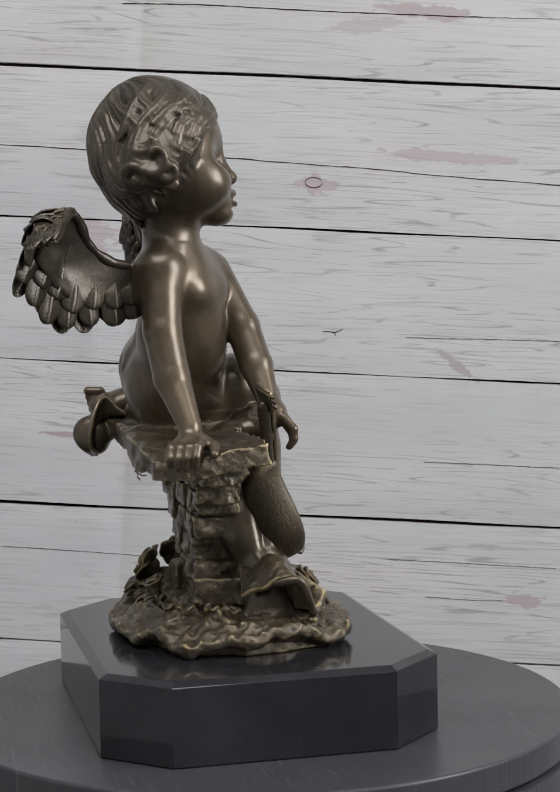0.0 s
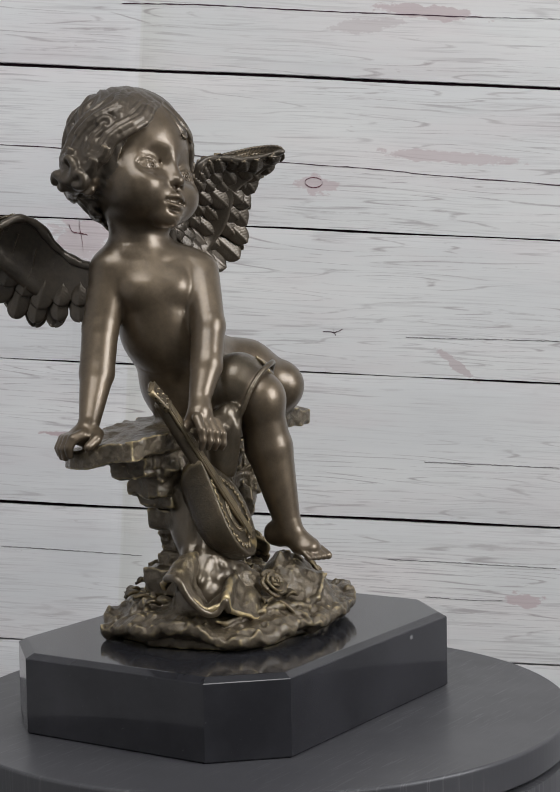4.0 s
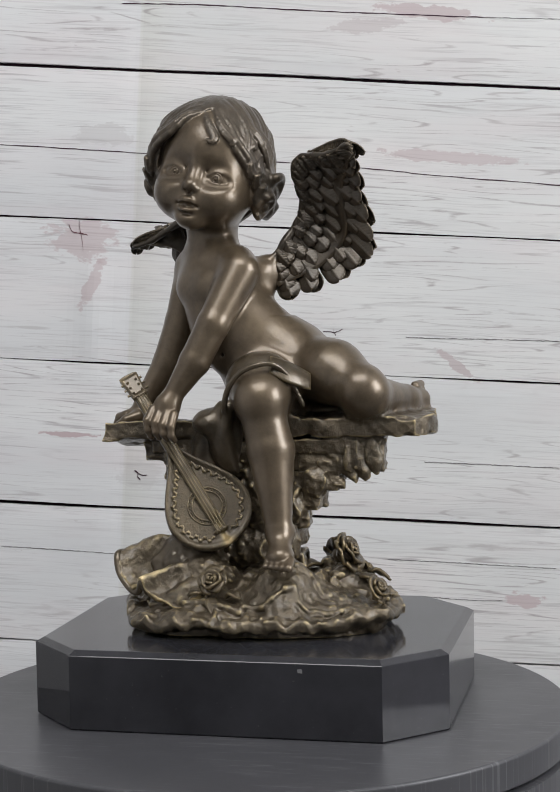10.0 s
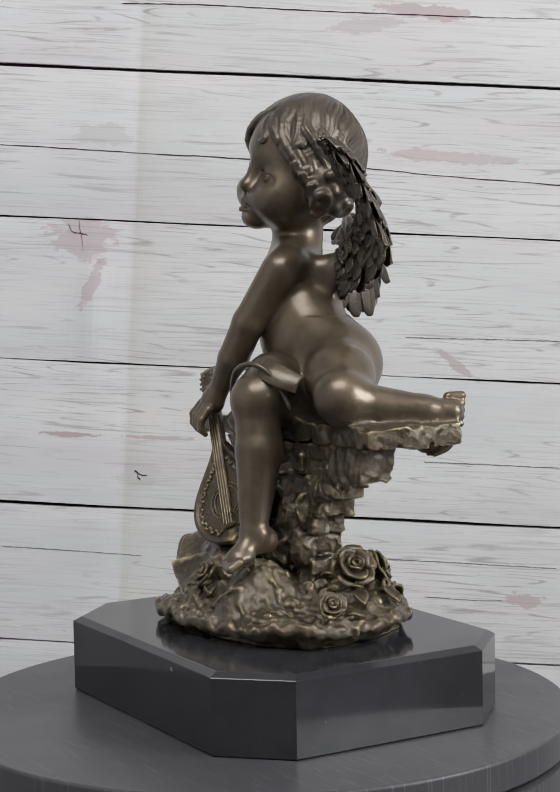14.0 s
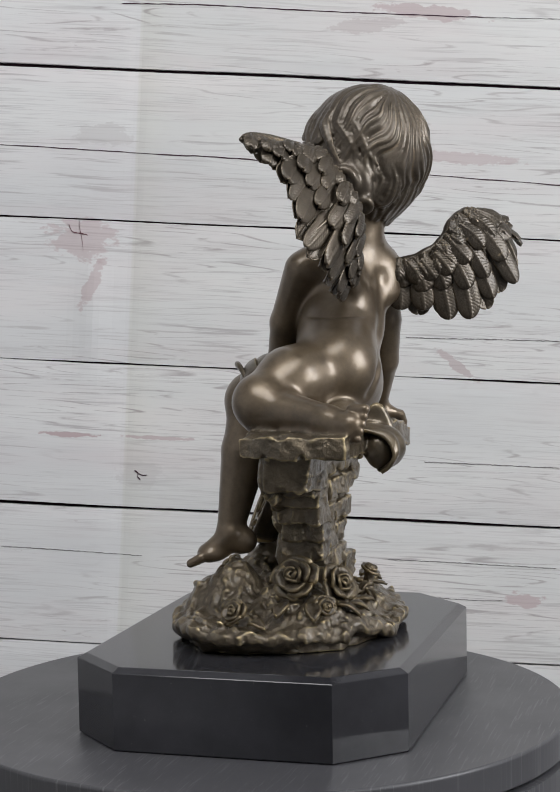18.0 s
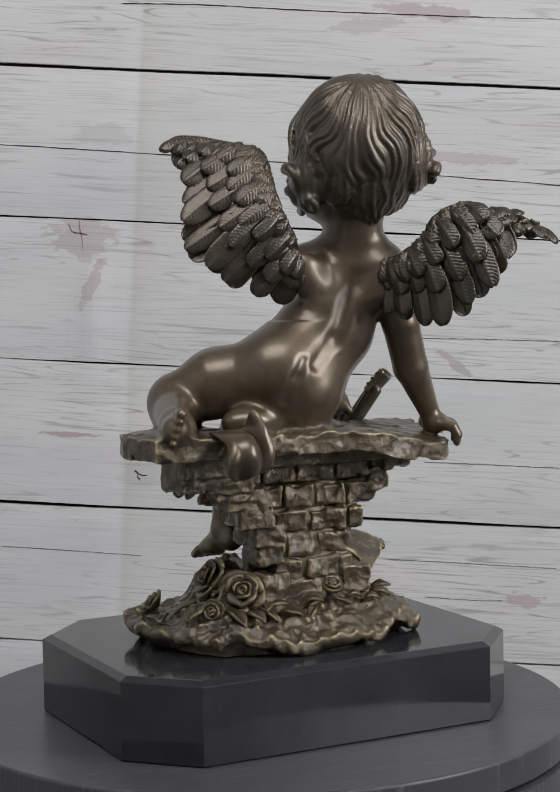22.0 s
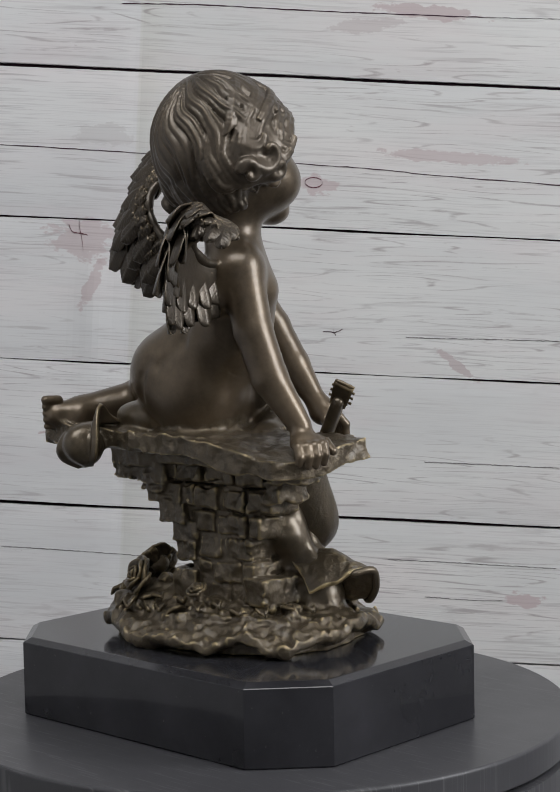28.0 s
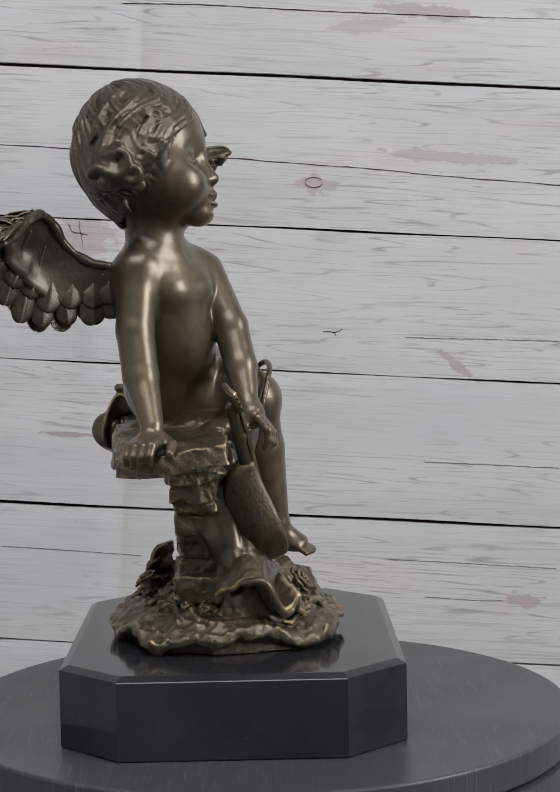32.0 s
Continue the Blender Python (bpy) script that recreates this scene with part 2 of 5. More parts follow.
wall("floor", box(-1.7, -2.5, -0.90, 1.7, 0.72, -0.80), FLOOR, "dark grey floor of the room")
wall("wall_north", box(-1.7, 0.62, -0.80, 1.7, 0.72, 1.70), WALL, "light grey painted wall behind the backdrop")
wall("wall_south", box(-1.7, -2.5, -0.80, 1.7, -2.4, 1.70), DARK_WALL, "dark grey painted wall of the room")
wall("wall_west", box(-1.7, -2.4, -0.80, -1.6, 0.62, 1.70), WALL, "light grey painted wall of the room")
wall("ceiling", box(-1.7, -2.5, 1.70, 1.7, 0.72, 1.80), CEILING, "white painted ceiling of the room")


def east_wall():
    y0, y1, z0, z1 = -1.25, -0.25, 0.26, 1.34
    bm = box(1.6, -2.4, -0.80, 1.7, y0, 1.70)
    for b in (box(1.6, y1, -0.80, 1.7, 0.62, 1.70), box(1.6, y0, -0.80, 1.7, y1, z0), box(1.6, y0, z1, 1.7, y1, 1.70)):
        me = bpy.data.meshes.new("piece")
        b.to_mesh(me)
        b.free()
        bm.from_mesh(me)
        bpy.data.meshes.remove(me)
    return bm


wall("wall_east", east_wall(), WALL, "light grey painted wall with a window opening")

# ---- the backdrop of boards ----
BACK = Matrix.Translation((0.0, 0.40, 0.0)) @ pose(0, 0, 0, 0, 0, -2.0) @ pose(0, 0, 0, 0, 3.7, 0)
JOINTS = (-0.282, -0.173, -0.0641, 0.0431, 0.1543, 0.2633, 0.3776, 0.488, 0.598)


GAPS = (0.0016, 0.0014, 0.0015, 0.0025, 0.0012, 0.0014, 0.0026, 0.0014, 0.0014)


def folds(x, z):
    """The soft folds of the sheet: one long upright crease and a few shallow waves."""
    e = x + 0.107
    crease = 0.0009 * math.exp(-abs(e) / 0.006) - 0.012 * min(e + 0.02, 0.0) * (1 if e > -0.06 else 0) - (0.012 * -0.04 if e <= -0.06 else 0)
    dent = -0.0022 * math.exp(-((x + 0.135) / 0.012) ** 2 - ((z - 0.19) / 0.05) ** 2)
    return crease + dent + 0.0010 * math.sin(9 * x + 2 * z) + 0.0007 * math.sin(17 * x - 5 * z)


def ribbon(pts, width, parent, mat, name, label):
    """A thin raised or cut line that follows the board's face."""
    bm = bmesh.new()
    rows = []
    n = 60
    rs = random.Random(int(1000 * abs(pts[0][0])))
    for i in range(n + 1):
        s = i / n * (len(pts) - 1)
        k = min(int(s), len(pts) - 2)
        f = s - k
        q = [pts[max(k - 1, 0)], pts[k], pts[k + 1], pts[min(k + 2, len(pts) - 1)]]
        x, z = (0.5 * (2 * q[1][c] + (q[2][c] - q[0][c]) * f + (2 * q[0][c] - 5 * q[1][c] + 4 * q[2][c] - q[3][c]) * f * f + (3 * q[1][c] - q[0][c] - 3 * q[2][c] + q[3][c]) * f ** 3) for c in (0, 1))
        z += rs.uniform(-0.00022, 0.00022)
        w = width * rs.uniform(0.35, 1.0) * (1 if 0 < i < n else 0.2) / 2
        y = folds(x, z) - 0.0003
        rows.append([bm.verts.new((x, y, z - w)), bm.verts.new((x, y, z + w)), bm.verts.new((x, y + 0.0008, z + w)), bm.verts.new((x, y + 0.0008, z - w))])
    for a, b in zip(rows, rows[1:]):
        for j in range(4):
            bm.faces.new((a[j], b[j], b[(j + 1) % 4], a[(j + 1) % 4]))
    bmesh.ops.recalc_face_normals(bm, faces=bm.faces[:])
    part(name, bm, mat, parent, label)


def backdrop():
    root = new("backdrop")
    tagged(root, "whitewashed wooden board backdrop with dark joints and soft folds", "backdrop", kind="structure")
    root.matrix_world = BACK
    part("backing", box(-0.62, 0.010, -0.30, 0.62, 0.014, 0.60), DARK_GAP, root, "dark plum joint behind the boards")
    planks = []
    for i, (lo, hi) in enumerate(zip(JOINTS, JOINTS[1:])):
        bm = bmesh.new()
        nx, nz = 240, 10
        z0, z1 = lo + GAPS[i] / 2, hi - GAPS[i + 1] / 2
        rows = []
        rs = random.Random(i)
        wav = [rs.uniform(0, 6) for _ in range(4)]
        for j in range(nz + 1):
            row_ = []
            for k in range(nx + 1):
                x = -0.6 + 1.2 * k / nx
                z = z0 + (z1 - z0) * j / nz
                if j in (0, nz):
                    z += 0.00035 * math.sin(31 * x + wav[j % 4]) * math.sin(9 * x + wav[1]) + rs.uniform(-0.00012, 0.00012)
                row_.append(bm.verts.new((x, folds(x, z) + (0.0005 if j in (0, nz) else 0), z)))
            rows.append(row_)
        for a, b in zip(rows, rows[1:]):
            for k in range(nx):
                bm.faces.new((a[k], a[k + 1], b[k + 1], b[k]))
        out = bmesh.ops.extrude_face_region(bm, geom=bm.faces[:])
        for v in out["geom"]:
            if isinstance(v, bmesh.types.BMVert):
                v.co.y += 0.006
        bmesh.ops.recalc_face_normals(bm, faces=bm.faces[:])
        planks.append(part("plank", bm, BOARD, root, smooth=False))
    for i, width, mat, pts in (
            (5, 0.0010, DARK_GAP, [(-0.215, 0.3171), (-0.149, 0.316), (-0.087, 0.3149), (-0.041, 0.3146), (0.02, 0.3124), (0.0705, 0.3112), (0.1205, 0.3085), (0.2156, 0.3051), (0.3, 0.303)]),
            (6, 0.0010, DARK_GAP, [(-0.122, 0.4266), (-0.061, 0.4281), (0.023, 0.4272), (0.084, 0.4275), (0.152, 0.428)]),
            (6, 0.0006, CRACK, [(0.152, 0.428), (0.208, 0.4291), (0.3, 0.431)]),
            (3, 0.0008, CRACK, [(0.124, 0.0893), (0.171, 0.0896), (0.228, 0.0896)]),
            (4, 0.0008, CRACK, [(0.105, 0.1845), (0.123, 0.1846), (0.175, 0.186), (0.2225, 0.1869)]),
            (4, 0.0016, PLUM, [(-0.1477, 0.2628), (-0.1474, 0.256), (-0.146, 0.2505), (-0.1452, 0.246), (-0.1442, 0.2395)]),
            (4, 0.0009, PLUM, [(-0.156, 0.259), (-0.153, 0.2535), (-0.1475, 0.2525), (-0.141, 0.2515)]),
            (4, 0.0009, DARK_GAP, [(0.0415, 0.186), (0.047, 0.1862), (0.0505, 0.1858), (0.0565, 0.1885)]),
            (4, 0.0009, DARK_GAP, [(0.0497, 0.1885), (0.0497, 0.1862), (0.0515, 0.1835)]),
            (3, 0.0016, DARK_GAP, [(-0.0985, 0.0725), (-0.0955, 0.0705), (-0.096, 0.068), (-0.0935, 0.0655)]),
            (3, 0.0010, DARK_GAP, [(-0.0955, 0.0705), (-0.092, 0.069), (-0.0885, 0.0695)]),
            (5, 0.0010, PLUM, [(0.0292 + 0.0066 * math.cos(0.55 * k), 0.2988 + 0.0038 * math.sin(0.55 * k)) for k in range(1, 13)]),
            (2, 0.0007, CRACK, [(0.13, -0.0155), (0.165, -0.0162), (0.19, -0.0155)]),
            (2, 0.0007, CRACK, [(0.10, 0.0125), (0.16, 0.0122), (0.23, 0.0118)]),
            (2, 0.0007, CRACK, [(-0.2, 0.0085), (-0.15, 0.008), (-0.09, 0.0065)])):
        ribbon(pts, width, planks[i], mat, "crack", "dark hairline crack in the paint")
    return root


backdrop()

# ---- table and turntable ----
R_TABLE = 0.1661
table = new("table")
tagged(table, "dark table that carries the turntable", "table")
part("tabletop", box(-0.155, -0.155, -0.095, 0.155, 0.155, -0.065, 0.003), TABLE, table)
for sx in (-0.12, 0.12):
    for sy in (-0.12, 0.12):
        part("leg", box(sx - 0.025, sy - 0.025, -0.80, sx + 0.025, sy + 0.025, -0.095, 0.002), TABLE, table)

turntable = new("turntable")
tagged(turntable, "round black satin display turntable with fine scratches", "turntable")
part("base", lathe([(0, -0.065), (R_TABLE - 0.002, -0.065), (R_TABLE, -0.062), (R_TABLE, -0.0195), (R_TABLE - 0.003, -0.0185), (0, -0.0185)]), PLASTIC, turntable, smooth=False)
disc = part("disc", lathe([(0, -0.0165), (R_TABLE - 0.002, -0.0165), (R_TABLE, -0.015), (R_TABLE, -0.0016), (R_TABLE - 0.00012, -0.0010), (R_TABLE - 0.00047, -0.00047), (R_TABLE - 0.0010, -0.00012), (R_TABLE - 0.0016, 0.0), (0, 0.0)], 256), PLASTIC, turntable, "black satin disc with a thin bright edge")
# added filler disc; its near-black colour stands for the shade in the groove
part("gap_shade", lathe([(0, -0.0185), (0.12, -0.0185), (0.12, -0.0165), (0, -0.0165)]), DARK_GAP, turntable, "dark filler in the gap under the disc, coloured as its shade")

# ---- the marble plinth ----
PLX, PLY = -0.00183, 0.01289


def octagon(inset):
    a, b, cx, cy = 0.11, 0.0855, 0.0292, 0.0304
    k = inset * 0.41
    a, b = a - inset, b - inset
    cx, cy = cx - inset + k, cy - inset + k
    return [(-a + cx, -b), (a - cx, -b), (a, -b + cy), (a, b - cy), (a - cx, b), (-a + cx, b), (-a, b - cy), (-a, -b + cy)]


def plinth():
    bm = bmesh.new()
    rings = []
    for inset, z in ((0.0006, 0.0002), (0.0, 0.001), (0.0, 0.0385), (0.0003, 0.0389), (0.0042, 0.0410), (0.0048, 0.0411)):
        rings.append([bm.verts.new((PLX + x, PLY + y, z)) for x, y in octagon(inset)])
    for a, b in zip(rings, rings[1:]):
        for i in range(8):
            bm.faces.new((a[i], a[(i + 1) % 8], b[(i + 1) % 8], b[i]))
    bm.faces.new(rings[0][::-1])
    bm.faces.new(rings[-1])
    return tagged(part("marble_plinth", bm, MARBLE), "polished black marble plinth with cut corners on the turntable", "plinth")


marble = plinth()
TOP = 0.0411

# ---- the bronze statue: a distance field, built of limbs, stones and folds, then skinned ----
STEP = 0.0007
LO = np.array((-0.125, -0.068, 0.0395))
HI = np.array((0.122, 0.145, 0.346))
DIM = tuple(int(n) for n in np.ceil((HI - LO) / STEP))
AX = [(LO[i] + STEP * np.arange(DIM[i])).astype(np.float32) for i in range(3)]
FIELD = np.full(DIM, 0.02, np.float32)
KIND = np.zeros(DIM, np.uint8)
SKIN, HAIR, ROCK, CLOTH, WING, DETAIL, LEAF = range(7)
MM = 0.001


def region(lo, hi, pad):
    s = []
    for i in range(3):
        a = max(0, int((lo[i] - pad - LO[i]) / STEP))
        b = min(DIM[i], int((hi[i] + pad - LO[i]) / STEP) + 2)
        s.append(slice(a, max(a + 1, b)))
    return tuple(s)


def points(s):
    return AX[0][s[0]][:, None, None], AX[1][s[1]][None, :, None], AX[2][s[2]][None, None, :]


def join(s, d, k, kind):
    """Smooth union of the distance d into the field."""
    f = FIELD[s]
    KIND[s] = np.where(d < f, kind, KIND[s])
    if k > 0:
        h = np.maximum(k - np.abs(f - d), 0) / k
        FIELD[s] = np.minimum(f, d) - h * h * k * 0.25
    else:
        FIELD[s] = np.minimum(f, d)


def carve(s, d, k):
    f = FIELD[s]
    h = np.maximum(k - np.abs(f + d), 0) / k
    FIELD[s] = np.maximum(f, -d) + h * h * k * 0.25


def d_limb(x, y, z, a, b, ra, rb):
    ab = b - a
    t = ((x - a[0]) * ab[0] + (y - a[1]) * ab[1] + (z - a[2]) * ab[2]) / max(1e-12, float(ab @ ab))
    t = np.clip(t, 0, 1)
    return np.sqrt((x - a[0] - t * ab[0]) ** 2 + (y - a[1] - t * ab[1]) ** 2 + (z - a[2] - t * ab[2]) ** 2) - (ra + (rb - ra) * t)


def limb(a, b, ra, rb, k=5, kind=SKIN, cut=False):
    """A tapered round limb from a to b (millimetres)."""
    a, b, ra, rb, k = np.array(a) * MM, np.array(b) * MM, ra * MM, rb * MM, k * MM
    s = region(np.minimum(a, b), np.maximum(a, b), max(ra, rb) + k + 2 * STEP)
    d = d_limb(*points(s), a, b, ra, rb)
    if cut:
        carve(s, d, k)
    else:
        join(s, d, k, kind)


def d_oval(x, y, z, c, r, turn):
    """Distance to an ellipsoid; the rows of turn are its axes."""
    p = [turn[i][0] * (x - c[0]) + turn[i][1] * (y - c[1]) + turn[i][2] * (z - c[2]) for i in range(3)]
    k0 = np.sqrt(sum((p[i] / r[i]) ** 2 for i in range(3)))
    k1 = np.sqrt(sum((p[i] / r[i] ** 2) ** 2 for i in range(3))) + 1e-9
    return k0 * (k0 - 1) / k1


FLAT = np.eye(3)


def oval(c, r, k=5, kind=SKIN, turn=FLAT, cut=False):
    c, r, k = np.array(c) * MM, np.array(r) * MM, k * MM
    R = float(max(r))
    s = region(c, c, R + k + 2 * STEP)
    d = d_oval(*points(s), c, r, turn)
    if cut:
        carve(s, d, k)
    else:
        join(s, d, k, kind)


def unit(v):
    v = np.array(v, float)
    return v / np.linalg.norm(v)


def frame_of(forward, side):
    """Rows: side, forward, up."""
    f = unit(forward)
    side = np.array(side, float)
    side = unit(side - f * (side @ f))
    return np.array([side, f, np.cross(side, f) * -1 if np.cross(side, f)[2] < 0 else np.cross(side, f)])


LATTICE = np.random.RandomState(5).rand(32, 32, 32).astype(np.float32) * 2 - 1


def wobble(x, y, z, size, seed):
    """Value noise, -1 to 1, of the given grain size in metres."""
    rs = np.random.RandomState(seed)
    o = rs.rand(3) * 31
    g = [np.asarray(v, np.float32) / size + o[i] for i, v in enumerate((x, y, z))]
    b = [np.floor(v).astype(np.int32) for v in g]
    t = [v - w for v, w in zip(g, b)]
    t = [v * v * (3 - 2 * v) for v in t]
    out = 0
    for i in (0, 1):
        for j in (0, 1):
            for k in (0, 1):
                w = (t[0] if i else 1 - t[0]) * (t[1] if j else 1 - t[1]) * (t[2] if k else 1 - t[2])
                out = out + w * LATTICE[(b[0] + i) & 31, (b[1] + j) & 31, (b[2] + k) & 31]
    return out


def slab(outline, z0, z1, rough, k=1, kind=ROCK, seed=1, size=0.012, tilt=0.0, sag=0.0):
    """A broken plate with the plan given by its outline (millimetres)."""
    pts = np.array(outline, float) * MM
    s = region((*pts.min(0), z0 * MM), (*pts.max(0), z1 * MM), 0.008)
    x, y, z = points(s)
    x2, y2 = np.broadcast_arrays(x[:, :, 0], y[:, :, 0])
    d2 = np.full(x2.shape, 1e9)
    inside = np.zeros(x2.shape, bool)
    for (ax, ay), (bx, by) in zip(pts, np.roll(pts, -1, 0)):
        ex, ey = bx - ax, by - ay
        wx, wy = x2 - ax, y2 - ay
        t = np.clip((wx * ex + wy * ey) / (ex * ex + ey * ey), 0, 1)
        d2 = np.minimum(d2, (wx - ex * t) ** 2 + (wy - ey * t) ** 2)
        inside ^= ((ay > y2) != (by > y2)) & (x2 < (bx - ax) * (y2 - ay) / (by - ay + 1e-12) + ax)
    d2 = np.where(inside, -1, 1) * np.sqrt(d2)
    dz = np.abs(z - tilt * x + sag * np.clip((-x - 0.03) / 0.05, 0, 1) * (y - 0.017) - (z0 + z1) / 2 * MM) - (z1 - z0) / 2 * MM
    d = np.maximum(d2[:, :, None], dz)
    d = d + rough * MM * wobble(x, y, z, size, seed) + rough * 0.5 * MM * wobble(x, y, z, size * 0.4, seed + 1)
    join(s, d.astype(np.float32), k * MM, kind)


def rock(c, r, rough, k=3, seed=1, size=0.012, turn=FLAT, kind=ROCK):
    c, r = np.array(c) * MM, np.array(r) * MM
    s = region(c - r, c + r, (rough + k) * MM + 3 * STEP)
    x, y, z = points(s)
    d = d_oval(x, y, z, c, r, turn) + rough * MM * (1.6 * np.abs(wobble(x, y, z, size * 1.2, seed)) - 0.5 + 0.45 * wobble(x, y, z, size * 0.35, seed + 7))
    join(s, d.astype(np.float32), k * MM, kind)


def brick(c, half, rz=0, rough=0.7, seed=1, k=0.8):
    """A worn stone block."""
    c, half = np.array(c) * MM, np.array(half) * MM
    R = float(np.linalg.norm(half))
    s = region(c, c, R + 0.002)
    x, y, z = points(s)
    ca, sa = math.cos(rz), math.sin(rz)
    px, py, pz = np.broadcast_arrays(ca * (x - c[0]) + sa * (y - c[1]), -sa * (x - c[0]) + ca * (y - c[1]), z - c[2])
    e = 0.0011
    q = [np.abs(p) - (h - e) for p, h in zip((px, py, pz), half)]
    d = np.sqrt(sum(np.maximum(v, 0) ** 2 for v in q)) + np.minimum(np.maximum(np.maximum(q[0], q[1]), q[2]), 0) - e
    d = d + rough * MM * (wobble(x, y, z, 0.007, seed) + 0.7 * np.abs(wobble(x, y, z, 0.004, seed + 3)))
    join(s, d.astype(np.float32), k * MM, ROCK)


def chain(pts, radii, k=3, kind=SKIN):
    """Limbs end to end; radii from first to last."""
    for i in range(len(pts) - 1):
        r = [radii[0] + (radii[1] - radii[0]) * (i + j) / (len(pts) - 1) for j in (0, 1)]
        limb(pts[i], pts[i + 1], r[0], r[1], k, kind)


def figure():
    # torso, leaning from the seat to the shoulders
    oval((4, 46, 172), (27, 22, 21), 8)
    oval((-1, 47.5, 169), (18.5, 19.5, 18.5), 2.4)
    oval((12, 49, 181), (21.5, 21.5, 21.5), 2.4)
    limb((-3, 44, 178), (-22, 43, 200), 21, 20, 14)
    limb((7, 46, 185), (-21, 44, 211), 19, 18, 9)
    limb((-24, 43, 203), (-32, 43.5, 222), 19.5, 19.5, 12)
    oval((-20, 33, 190), (15, 12, 14), 8)
    oval((-43.2, 42.2, 223.5), (10.4, 10.3, 9.8), 4)
    oval((-29.2, 30.2, 224), (10.4, 10.4, 9.8), 5)
    limb((-46, 55.5, 233), (-16, 31, 234), 10.5, 10.5, 10)
    limb((-46, 47.5, 241), (-40, 37.5, 238.8), 3.0, 2.2, 2)
    limb((-21, 30, 240.6), (-35, 33.4, 238.8), 3.0, 2.2, 2)
    oval((-22.5, 22.5, 187), (1.4, 1.4, 1.4), 2, cut=True)
    # shoulder blades and the line of the back
    limb((-44, 62, 232), (-36, 62, 218), 7, 5, 10)
    limb((-12, 48, 232), (-12, 54, 216), 7, 5, 8)
    limb((-27, 66.0, 230), (-13, 68.4, 198), 1.9, 1.6, 7, cut=True)
    limb((-13, 68.4, 198), (0, 70.4, 186), 1.4, 0.9, 6, cut=True)
    chain_back = [(7, 71.0, 188), (11.5, 71.6, 180), (16.5, 67.4, 168)]
    for p, q in zip(chain_back, chain_back[1:]):
        limb(p, q, 0.9, 0.9, 4.5, cut=True)
    oval((-3, 54, 231), (7, 4.6, 10), 10)
    limb((-40, 62, 233), (-41, 67, 220), 6, 4, 9)
    # neck
    limb((-34, 48, 238), (-35, 51.5, 266), 14.2, 14.0, 8)
    limb((-37, 51, 247), (-47, 57, 237), 6.5, 7.0, 10)
    limb((-31, 46, 247), (-17, 33, 237), 6.5, 7.0, 10)
    # supporting arm
    limb((-47.5, 57.5, 233), (-56, 58.7, 204), 11, 9.6, 3.2)
    limb((-56, 58.7, 204), (-63.5, 55.8, 181), 9.6, 9.2, 1.5)
    limb((-63.5, 55.8, 181), (-77.5, 50, 158), 9.0, 5.7, 1.5)
    oval((-81.5, 51, 150.5), (7.2, 7.6, 5.6), 4)
    for i in range(4):
        back = (0.8, 0.0, 0.4, 1.8)[i]
        b0 = np.array((-84.5, 52, 150.5)) + np.array((0.45, 0.88, -0.1)) * (i - 1.4) * 4.0
        b1 = b0 + np.array((-5.2, 2.6 + 0.4 * i, -1.6)) * (1 - 0.09 * back)
        b2 = b1 + (-2.2, 1.2, -4.4)
        b3 = b2 + (0.8, 0.0, -5.0 + back)
        limb(b0, b1, 3.0, 2.7, 1.6)
        limb(b1, b2, 2.7, 2.4, 0.5)
        limb(b2, b3, 2.4, 1.9, 0.4)
    limb((-79, 44, 151), (-85, 40, 149), 3.4, 2.9, 2.2)
    limb((-85, 40, 149), (-90.5, 41, 145.5), 2.8, 2.3, 0.5)
    # arm on the mandolin
    limb((-13, 25.5, 232), (-25, 11.5, 204), 11, 8.9, 3.2)
    limb((-25, 11.5, 204), (-34.5, 6.6, 184), 8.9, 8.5, 2)
    limb((-34.5, 6.6, 184), (-45.5, 3.5, 167), 8.5, 5.6, 1.5)
    oval((-49, 1, 160), (7.5, 6.5, 7.5), 4)
    for i in range(4):
        b0 = np.array((-56 + 4.2 * i, -2 - 0.9 * i, 159 - i))
        b1 = b0 + (-2.2 + 0.5 * i, -4.5, -6.0)
        b2 = b1 + (0.2, -0.4, -5.0)
        b3 = b2 + (1.4, 2.0, -4.2 + 0.5 * i)
        chain([b0, b1, b2, b3], (2.5, 1.6), 1.1)
    limb((-53, 4, 158), (-58, 6, 150), 2.8, 2.2, 1.5)
    # folded leg on the ledge
    limb((14, 45, 180), (37, 31, 176), 20, 17, 4)
    limb((37, 31, 176), (53, 21, 168.5), 17, 13.4, 6)
    oval((56, 18, 166), (11.5, 11, 11.5), 8)
    limb((57, 24, 164), (72, 59, 159.5), 11.8, 7.6, 6)
    limb((72, 59, 159), (78, 72, 158), 7.2, 6.6, 4)
    oval((69, 64, 157), (5, 5, 6), 4)
    for i in range(5):
        limb((76 + 0.8 * i, 72, 165.6 - 3.5 * i), (78 + 0.8 * i, 79 - 0.7 * i, 166 - 3.6 * i), 2.7 - 0.2 * i, 2.5 - 0.2 * i, 0.8)
    # hanging leg
    limb((-2, 38, 168), (3, 4, 165), 19, 14.6, 10)
    oval((4, -3, 163), (12.2, 11.2, 12.4), 9)
    limb((4.5, -1, 158), (9, -2.5, 137), 12.0, 12.6, 3)
    limb((9, -3, 137), (14, -10, 98), 12.8, 7.4, 2)
    oval((14, -3, 90), (6, 7, 7), 4)
    oval((19.5, -8, 95), (2.6, 2.6, 2.6), 3)
    limb((15, -11, 91), (17.5, -22, 83.8), 7.0, 4.8, 5)
